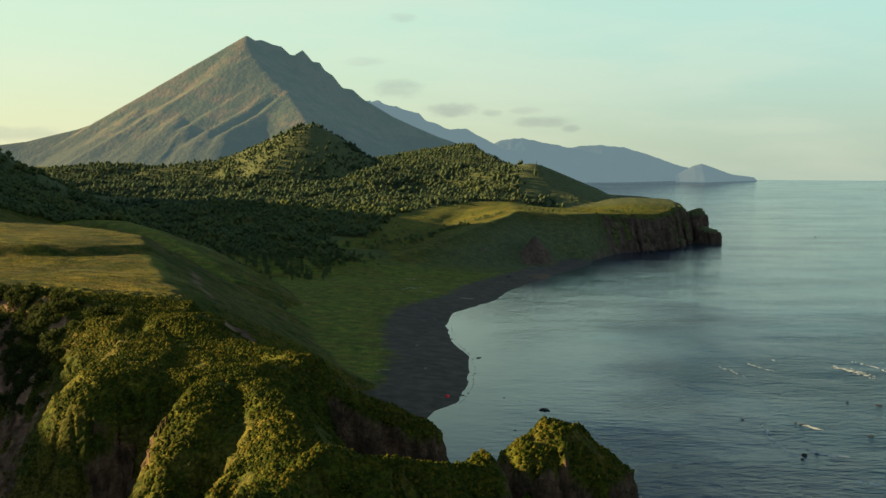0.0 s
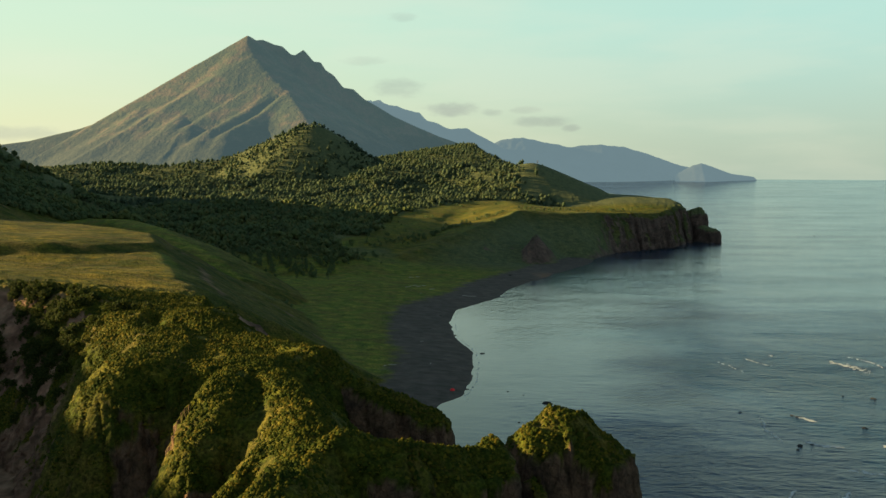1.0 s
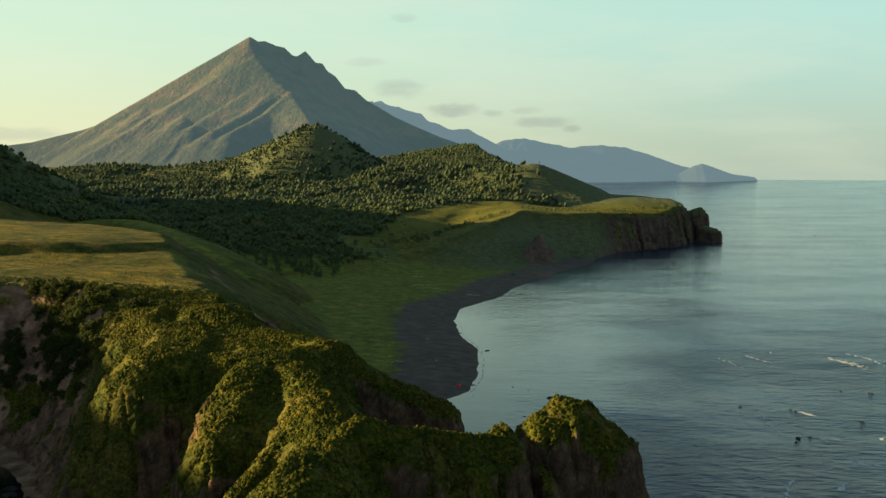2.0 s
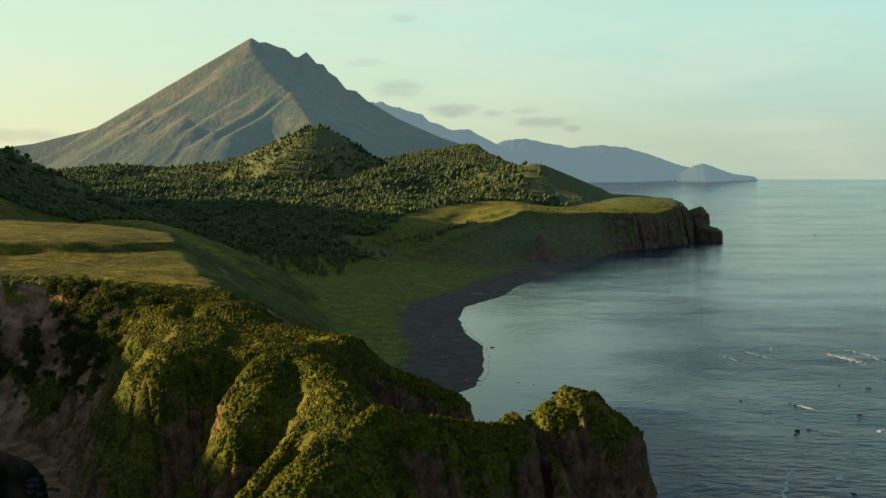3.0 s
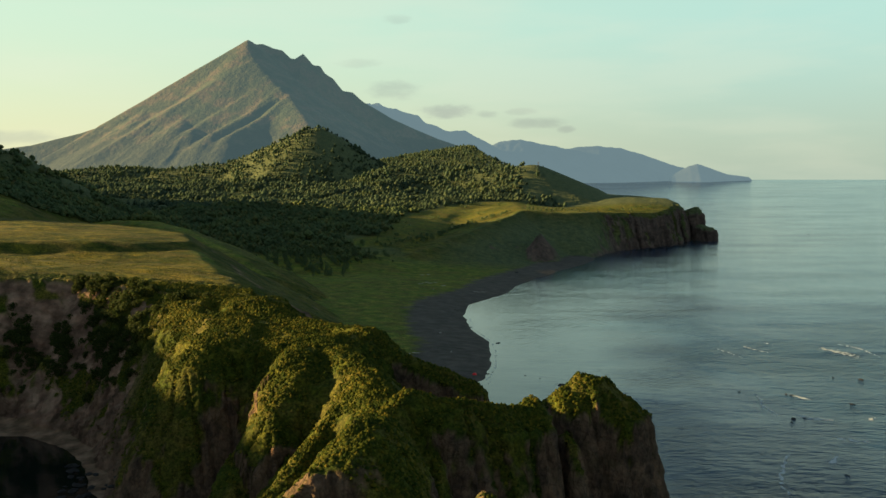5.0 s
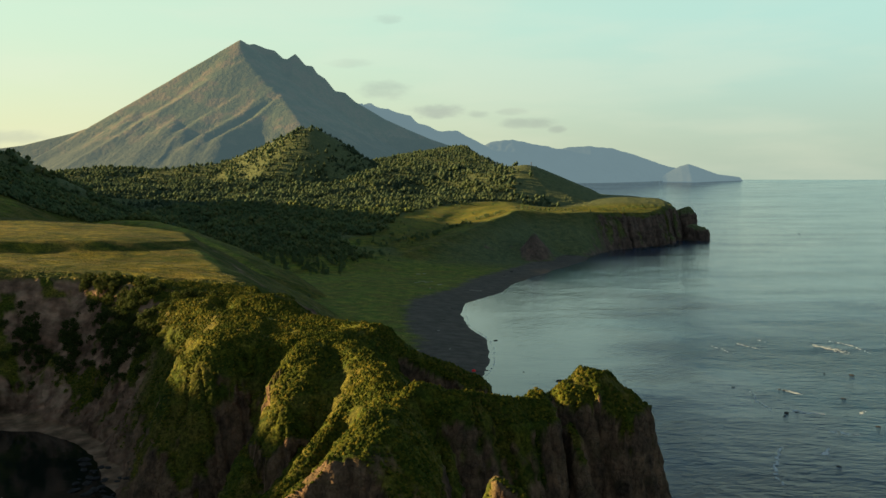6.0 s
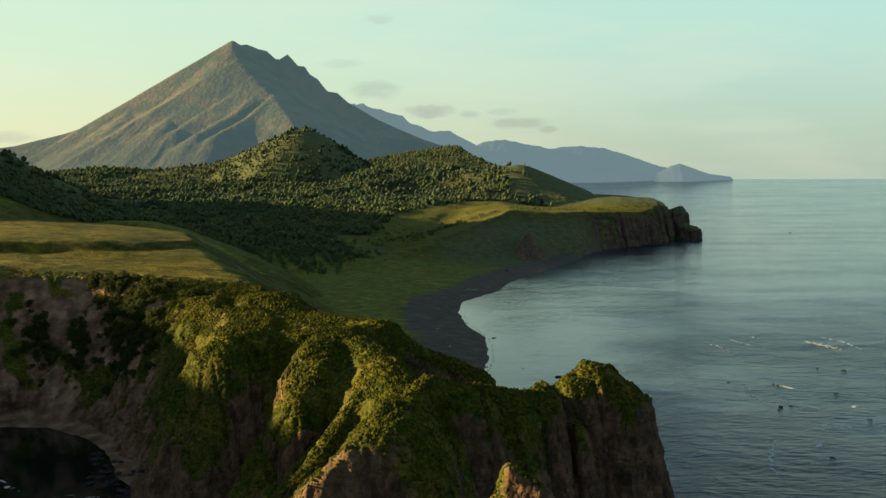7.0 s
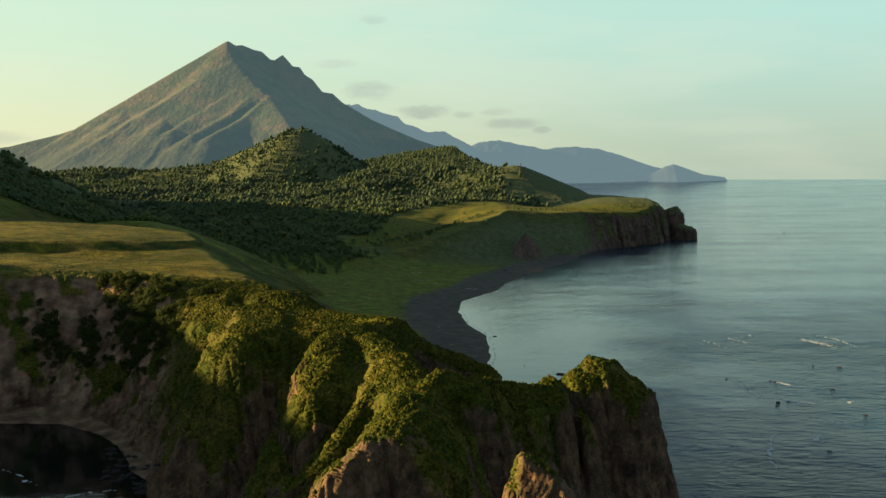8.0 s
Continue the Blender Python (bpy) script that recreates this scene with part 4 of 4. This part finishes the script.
def crown_mesh(tall, wide, base, leaves, rnd, pointed_top):
    """Many small leaf sprays in lobes, with gaps between them."""
    bm = bmesh.new()
    lobes = []
    for k in range(9):
        h = rnd.uniform(0.1, 1)
        w = wide * ((1.05 - h) if pointed_top else math.sqrt(max(0.08, 1 - (2 * h - 0.95) ** 2)))
        a = rnd.uniform(0, math.tau)
        lobes.append((Vector((0.6 * w * math.cos(a), 0.6 * w * math.sin(a), base + (tall - base) * h)), 0.55 * w + 0.12 * wide))
    for k in range(leaves):
        c, r = lobes[k % len(lobes)]
        d = Vector((rnd.gauss(0, 1), rnd.gauss(0, 1), rnd.gauss(0, 0.8))).normalized()
        p = c + d * r * rnd.uniform(0.75, 1.08)
        s = wide * rnd.uniform(0.1, 0.2)
        t = d.orthogonal().normalized() * s
        u = d.cross(t).normalized() * s
        lift = d * s * 0.45
        q = [bm.verts.new(p + t * rnd.uniform(0.6, 1.2)), bm.verts.new(p + u * rnd.uniform(0.6, 1.2) - lift * 0.4), bm.verts.new(p - t * rnd.uniform(0.6, 1.2)), bm.verts.new(p - u * rnd.uniform(0.6, 1.2) - lift * 0.4), bm.verts.new(p + lift)]
        for i in range(4):
            bm.faces.new((q[i], q[(i + 1) % 4], q[4]))
    return bm


def plant(name, tall, wide, base, leaves, seed, pointed_top, label, category, group):
    rnd = random.Random(seed)
    thing = tagged(new(name), label, category, group)
    part("trunk" if name == "tree" else "stem", trunk_mesh(tall * 0.8, max(0.06, tall * 0.022), rnd), bark_mat, thing, "brown bark")
    part("crown", crown_mesh(tall, wide, base, leaves, rnd, pointed_top), shrub_mat if name == "shrub" else leaf_mat, thing)
    return thing


def strew(makers, places, rnd, lo=0.8, hi=1.25, sink=0.0):
    """The first use of each maker is the thing itself, the rest are copies."""
    first = {}
    levels = ground_at([p[0] for p in places], [p[1] for p in places])[0]
    for (x, y), z in zip(places, levels):
        j = rnd.randrange(len(makers))
        s = rnd.uniform(lo, hi)
        m = pose(x, y, float(z) - sink, 0, 0, rnd.uniform(0, 360))
        if j not in first:
            first[j] = makers[j]()
            first[j].matrix_basis = m @ Matrix.Scale(s, 4)
        else:
            ob = copy_thing(first[j], m)
            ob.scale = (s, s, s)


rnd = random.Random(5)
VALLEY_TREES = "trees at the foot of the valley woods"
tree_makers = [
    lambda: plant("tree", 8.5, 2.4, 2.0, 170, 1, True, "pointed green tree at the edge of the valley wood", "tree", VALLEY_TREES),
    lambda: plant("tree", 7.5, 3.1, 1.4, 190, 2, False, "round-crowned dark green tree in the valley", "tree", VALLEY_TREES),
    lambda: plant("tree", 6.5, 2.7, 1.2, 160, 3, False, "broad low green tree in the valley", "tree", VALLEY_TREES),
]
places = []
while len(places) < 130:
    x, y = rnd.uniform(-350, -130), rnd.uniform(930, 1120)
    if 990 + 0.25 * (-150 - x) + rnd.gauss(0, 25) < y + 0.35 * (x + 150):
        places.append((x, y))
strew(tree_makers, places, rnd)
BUSHES = "bushes on the meadow and terrace"
bush_makers = [
    lambda: plant("bush", 3.2, 2.2, 0.3, 130, 11, False, "dark green rounded bush on the grass", "bush", BUSHES),
    lambda: plant("bush", 2.4, 2.0, 0.2, 110, 12, False, "low spreading green bush on the grass", "bush", BUSHES),
]
places = [(-129, 1162), (-110, 1176), (-141, 1143), (-98, 1190), (-82, 1287), (-66, 1265), (-42, 1234), (-28, 1252), (-13, 1288), (-86, 1226), (-72, 1240), (-55, 1250), (-142, 760), (-134, 762), (-144, 769), (-131, 728), (-162, 1000), (-179, 1015), (-150, 985), (-190, 990), (-135, 1010), (-120, 1060), (-128, 1085), (-145, 1120), (-140, 1060)]
hedge = [(-70, 1185), (-25, 1265), (45, 1370), (135, 1432), (230, 1500), (330, 1610)]
for (ax, ay), (bx, by) in zip(hedge, hedge[1:]):
    for k in range(15):
        t = rnd.random()
        places.append((ax + (bx - ax) * t + rnd.gauss(0, 5), ay + (by - ay) * t + rnd.gauss(0, 6)))
rim = [(-66, 1192), (-30, 1250), (10, 1305), (84, 1396)]
for (ax, ay), (bx, by) in zip(rim, rim[1:]):
    for k in range(16):
        t = rnd.random()
        places.append((ax + (bx - ax) * t - 14 + rnd.gauss(0, 2.5), ay + (by - ay) * t + rnd.gauss(0, 3)))
belt = [(-236, 1072), (-207, 1058), (-176, 1029), (-156, 1022), (-132, 1068), (-108, 1090), (-94, 1112)]
for (ax, ay), (bx, by) in zip(belt, belt[1:]):
    for k in range(9):
        t = rnd.random()
        places.append((ax + (bx - ax) * t + rnd.gauss(0, 6), ay + (by - ay) * t + rnd.gauss(0, 12)))
places += [(rnd.uniform(-165, -85), rnd.uniform(1105, 1235)) for _ in range(26)]
places += [(rnd.uniform(-90, 150), rnd.uniform(1300, 1600)) for _ in range(22)]
strew(bush_makers, places, rnd, 0.7, 1.5)
SHRUBS = "shrubs on the headland slopes"
shrub_makers = [
    lambda: plant("shrub", 3.4, 2.0, 0.2, 260, 21, False, "dense green shrub on the headland slope", "shrub", SHRUBS),
    lambda: plant("shrub", 2.6, 1.8, 0.1, 240, 22, False, "low bushy green shrub on the slope", "shrub", SHRUBS),
]
places = [(-174, 428), (-176, 425), (-170, 424), (-163, 421), (-140, 396), (-136, 392), (-127, 384), (-143, 400), (-121, 360), (-118, 352)]
for (ax, ay), (bx, by), wide, many in [((-188, 423), (-158, 374), 7, 150), ((-211, 443), (-190, 433), 2.5, 34), ((-180, 396), (-170, 374), 4, 34), ((-214, 426), (-204, 402), 3, 30), ((-236, 424), (-222, 411), 4.5, 44), ((-150, 406), (-140, 390), 3, 16)]:
    for _ in range(many):
        t = rnd.random()
        places.append((ax + (bx - ax) * t + rnd.gauss(0, wide), ay + (by - ay) * t + rnd.gauss(0, wide)))
strew(shrub_makers, places, rnd, 0.8, 1.7, 0.2)


def rock_mesh(seed, flat=0.34):
    r = random.Random(seed)
    bm = bmesh.new()
    bmesh.ops.create_icosphere(bm, subdivisions=2, radius=1)
    off = Vector((r.uniform(0, 50), r.uniform(0, 50), r.uniform(0, 50)))
    for vtx in bm.verts:
        c = vtx.co.copy()
        k = 1 + 0.55 * noise.noise(c * 1.3 + off) + 0.25 * noise.noise(c * 3.1 + off)
        vtx.co = Vector((c.x * k * 1.3, c.y * k * 0.8, max(-0.4, c.z * k * flat)))
    return bm


ROCKS = "dark rocks in the water"
rock_data = []
for k in range(6):
    bm = rock_mesh(40 + k)
    me = bpy.data.meshes.new("rock")
    bm.to_mesh(me)
    bm.free()
    me.materials.append(stone_mat)
    rock_data.append(me)


def rock(x, y, size, label="dark wet rock standing out of the sea", group=ROCKS, z=None, k=0):
    ob = tagged(new("rock", rock_data[k % 6]), label, "rock", group)
    ob.matrix_basis = pose(x, y, height(x, y) if z is None else z, 0, 0, rnd.uniform(0, 360)) @ Matrix.Scale(size, 4)
    return ob


sea_rocks = [(49, 476, 3.2), (1, 681, 1.6), (19, 611, 2.0), (8, 507, 1.2), (11, 512, 0.8), (30, 502, 1.0), (38, 494, 0.7), (32, 438, 1.0), (556, 1866, 4), (685, 1809, 5), (91, 942, 1.2), (144, 460, 1.1),
             (170, 452, 1.5), (194, 432, 1.6), (153, 402, 2.2), (159, 404, 1.3), (150, 396, 1.2), (168, 455, 1.2), (210, 497, 1.2), (143, 315, 1.2), (187, 376, 1.5), (224, 491, 2.0), (6, 660, 0.6), (4, 700, 0.5)]
for k, (x, y, s) in enumerate(sea_rocks):
    rock(x, y, s * 0.7, z=0.0, k=k)
for k in range(26):
    a = rnd.random()
    rock(285 + 90 * a + rnd.gauss(0, 6), 1425 + 105 * a + rnd.gauss(0, 6), rnd.uniform(1.5, 4.5), "dark boulder at the foot of the far cliffs", "boulders under the far cliffs", 0.2, k)
for k in range(46):
    t = rnd.random()
    x, y = -170 + 36 * t + rnd.gauss(0, 4), 322 - 56 * t + rnd.gauss(0, 5)
    rock(x, y, rnd.uniform(0.7, 2.4), "fallen grey-brown boulder on the cove shore", "boulders on the cove shore", max(0.0, height(x, y)), k)
for x, y, s in [(63, 1066, 2.2), (52, 1028, 1.4), (-11, 769, 1.2), (-9, 764, 0.9), (-18, 700, 0.8)]:
    rock(x, y, s, "dark boulder lying on the grey beach", "boulders on the beach")


def log(x, y, long, thick, turn, label="pale bleached driftwood log on the beach"):
    bm = bmesh.new()
    rings = []
    for k in range(6):
        u = k / 5 - 0.5
        r = thick * (1 - 0.35 * k / 5) * (0.8 if k in (0, 5) else 1)
        rings.append([bm.verts.new((long * u, r * math.cos(a) + 0.06 * long * math.sin(3 * u), r + r * math.sin(a))) for a in [j * math.tau / 8 for j in range(8)]])
    for a, b in zip(rings, rings[1:]):
        for j in range(8):
            bm.faces.new((a[j], a[(j + 1) % 8], b[(j + 1) % 8], b[j]))
    bm.faces.new(rings[0])
    bm.faces.new(rings[-1][::-1])
    for k in range(2):
        bmesh.ops.create_cone(bm, segments=5, radius1=thick * 0.35, radius2=thick * 0.12, depth=thick * 3, matrix=Matrix.Translation((long * (0.1 + 0.2 * k), 0, thick * 2)) @ Euler((0.5 - k, 0.4, 0)).to_matrix().to_4x4())
    ob = part("driftwood_log", bm, drift_mat, smooth=True)
    ob.matrix_basis = pose(x, y, height(x, y) - 0.03, 0, 0, turn)
    return tagged(ob, label, "log", "driftwood on the beach")


for x, y, a, b, c in [(-40, 944, 5, 0.3, 10), (-36, 938, 6, 0.3, 35), (-31, 946, 4, 0.25, -20), (-44, 936, 4.5, 0.3, 60), (-22, 922, 5, 0.3, 5), (-32, 892, 3.5, 0.25, 80), (-47, 930, 4, 0.25, 20),
                      (16, 886, 9, 0.4, -8), (10, 888, 5, 0.3, 12), (-22, 641, 3, 0.2, 40), (-37, 557, 5, 0.25, -15), (-41, 553, 3, 0.2, 50), (-14, 566, 3, 0.2, 70), (-47, 1010, 5, 0.3, 0), (-40, 1016, 4, 0.3, 15)]:
    log(x, y, a, b, c)


def tent(x, y):
    thing = tagged(new("tent"), "small bright red dome tent pitched on the beach", "tent")
    bm = bmesh.new()
    bmesh.ops.create_uvsphere(bm, u_segments=16, v_segments=10, radius=1)
    bmesh.ops.delete(bm, geom=[q for q in bm.verts if q.co.z < -0.05], context="VERTS")
    for q in bm.verts:
        fold = 1 + 0.05 * math.cos(4 * math.atan2(q.co.y, q.co.x))
        q.co = Vector((q.co.x * 1.35 * fold, q.co.y * 1.15 * fold, max(0, q.co.z) ** 0.9 * 1.35))
    part("canopy", bm, red_mat, thing, smooth=True)
    bm = bmesh.new()
    q = [bm.verts.new(p) for p in ((-0.45, -1.2, 0.03), (0.45, -1.2, 0.03), (0.0, -0.72, 1.03))]
    f = bm.faces.new(q)
    bmesh.ops.solidify(bm, geom=[f], thickness=0.03)
    part("door_flap", bm, dark_mat, thing, "dark zipped door flap")
    for turn in (45, 135):
        bm = bmesh.new()
        prev = None
        for k in range(13):
            a = math.pi * k / 12
            ring = [bm.verts.new(Euler((0, 0, radians(turn))).to_matrix() @ Vector((1.32 * math.cos(a), 0.03 * math.cos(b), 1.4 * math.sin(a) ** 0.9 + 0.03 * math.sin(b) if 0 < k < 12 else 0.03 * math.sin(b))) ) for b in (0, math.tau / 3, 2 * math.tau / 3)]
            if prev:
                for j in range(3):
                    bm.faces.new((prev[j], prev[(j + 1) % 3], ring[(j + 1) % 3], ring[j]))
            prev = ring
        part("pole", bm, dark_mat, thing)
    thing.matrix_basis = pose(x, y, height(x, y), 0, 0, 20)


tent(-0.2, 500.4)


def beacon(x, y):
    thing = tagged(new("beacon_tower"), "small dark weathered beacon tower on the hilltop", "tower")
    for sx in (-1, 1):
        for sy in (-1, 1):
            bm = bmesh.new()
            bmesh.ops.create_cone(bm, segments=6, radius1=0.18, radius2=0.12, depth=5.2, cap_ends=True, matrix=Matrix.Translation((sx * 0.8, sy * 0.8, 2.4)) @ Euler((radians(sy * 6), radians(-sx * 6), 0)).to_matrix().to_4x4())
            part("leg", bm, dark_mat, thing)
    for h in (1.4, 3.2):
        bm = bmesh.new()
        bmesh.ops.create_cube(bm, size=1, matrix=Matrix.Translation((0, 0, h)) @ Matrix.Diagonal((1.7 - 0.15 * h, 1.7 - 0.15 * h, 0.16, 1)))
        bmesh.ops.bevel(bm, geom=bm.edges[:], offset=0.04, segments=1)
        part("platform", bm, dark_mat, thing)
    bm = bmesh.new()
    bmesh.ops.create_cube(bm, size=1, matrix=Matrix.Translation((0, 0, 5.8)) @ Matrix.Diagonal((1.3, 1.3, 1.7, 1)))
    bmesh.ops.bevel(bm, geom=bm.edges[:], offset=0.1, segments=2)
    part("cabin", bm, dark_mat, thing)
    thing.matrix_basis = pose(x, y, height(x, y), 0, 0, 15)


beacon(163, 1893)

# ---- foam on the sea ----
foam_mat, n, l, bsdf = material("sea foam", 0.8, 0.3)
l.new(ramp(n, l, noise_node(n, l, coords(n, l), 1.2, 4), [(0.3, (0.3, 0.34, 0.35)), (0.7, (0.6, 0.63, 0.62))]), bsdf.inputs["Base Color"])


def foam(line, wide, cover, seed, name="sea_foam", label="broken white foam of a small breaking wave", breadth=1.0):
    """Lacy white patches along a wave's crest, a little above the water."""
    x0, x1 = min(p[0] for p in line) - wide, max(p[0] for p in line) + wide
    y0, y1 = min(p[1] for p in line) - wide, max(p[1] for p in line) + wide
    x, y = np.meshgrid(np.arange(x0, x1, 0.45), np.arange(y0, y1, 0.45))
    r, s = nearest_on([(a, b, k) for k, (a, b) in enumerate(line)], x + 1.5 * fbm(x, y, 8, 2, shift=seed), y + 1.5 * fbm(x, y, 8, 2, shift=seed + 3))
    v = 1 - r / (wide * (0.35 + 0.65 * np.clip(np.sin((s + 0.3) / (len(line) - 0.4) * 3.14), 0, 1))) + 1.1 * fbm(x, y, 3.5, 4, 0.6, shift=seed + 9) * breadth
    f = grid_faces(*x.shape)
    f = f[(v.ravel()[f] > 1 - cover).all(1)]
    if len(f):
        co, f, _ = trimmed(np.stack([x, y, 0.08 + 0.06 * perlin(x, y)], -1).reshape(-1, 3), f)
        tagged(new(name, mesh_from(name, co, f, foam_mat)), label, "foam", kind="stuff")


foam([(188, 600), (191, 590), (197, 576)], 1.5, 0.33, 1.0)
foam([(167, 590), (172, 574), (175, 556)], 1.2, 0.36, 2.0)
foam([(207, 612), (211, 601)], 1.4, 0.34, 3.0)
foam([(170, 450), (176, 443)], 2.2, 0.6, 4.0)
foam([(157, 408), (163, 402), (171, 399)], 2.6, 0.6, 5.0)
foam([(160, 367), (172, 362)], 2.5, 0.55, 6.0)
foam([(148, 340), (143, 330)], 2.2, 0.5, 7.0)
foam([(129, 342), (114, 307), (112, 292)], 1.8, 0.5, 8.0)
foam([(257, 606), (265, 591), (266, 560)], 2.2, 0.34, 9.0)
foam([(241, 590), (250, 562)], 11.0, 0.22, 10.0, label="wide pale patch of spent foam on the sea", breadth=0.8)
foam([(193, 405), (186, 398)], 2.0, 0.5, 11.0)
foam([(151, 450), (146, 425), (148, 404)], 1.6, 0.45, 12.0)
foam([(436, 1618), (462, 1640), (474, 1712)], 5.0, 0.4, 13.0, label="thin white surf at the foot of the cliffs")
foam([(8, 474), (7, 491), (13, 520), (16, 573), (15, 617), (4, 669), (0, 744)], 0.9, 0.4, 14.0, label="thin white lip of water along the beach")
foam([(0, 744), (4, 805), (19, 837), (46, 894), (64, 974)], 0.9, 0.4, 15.0, label="thin white lip of water along the beach")
foam([(-205, 300), (-190, 285), (-178, 276)], 2.0, 0.3, 16.0)
foam([(-222, 318), (-208, 306)], 2.0, 0.3, 17.0)
foam([(-168, 262), (-160, 268), (-150, 272)], 2.0, 0.3, 18.0)
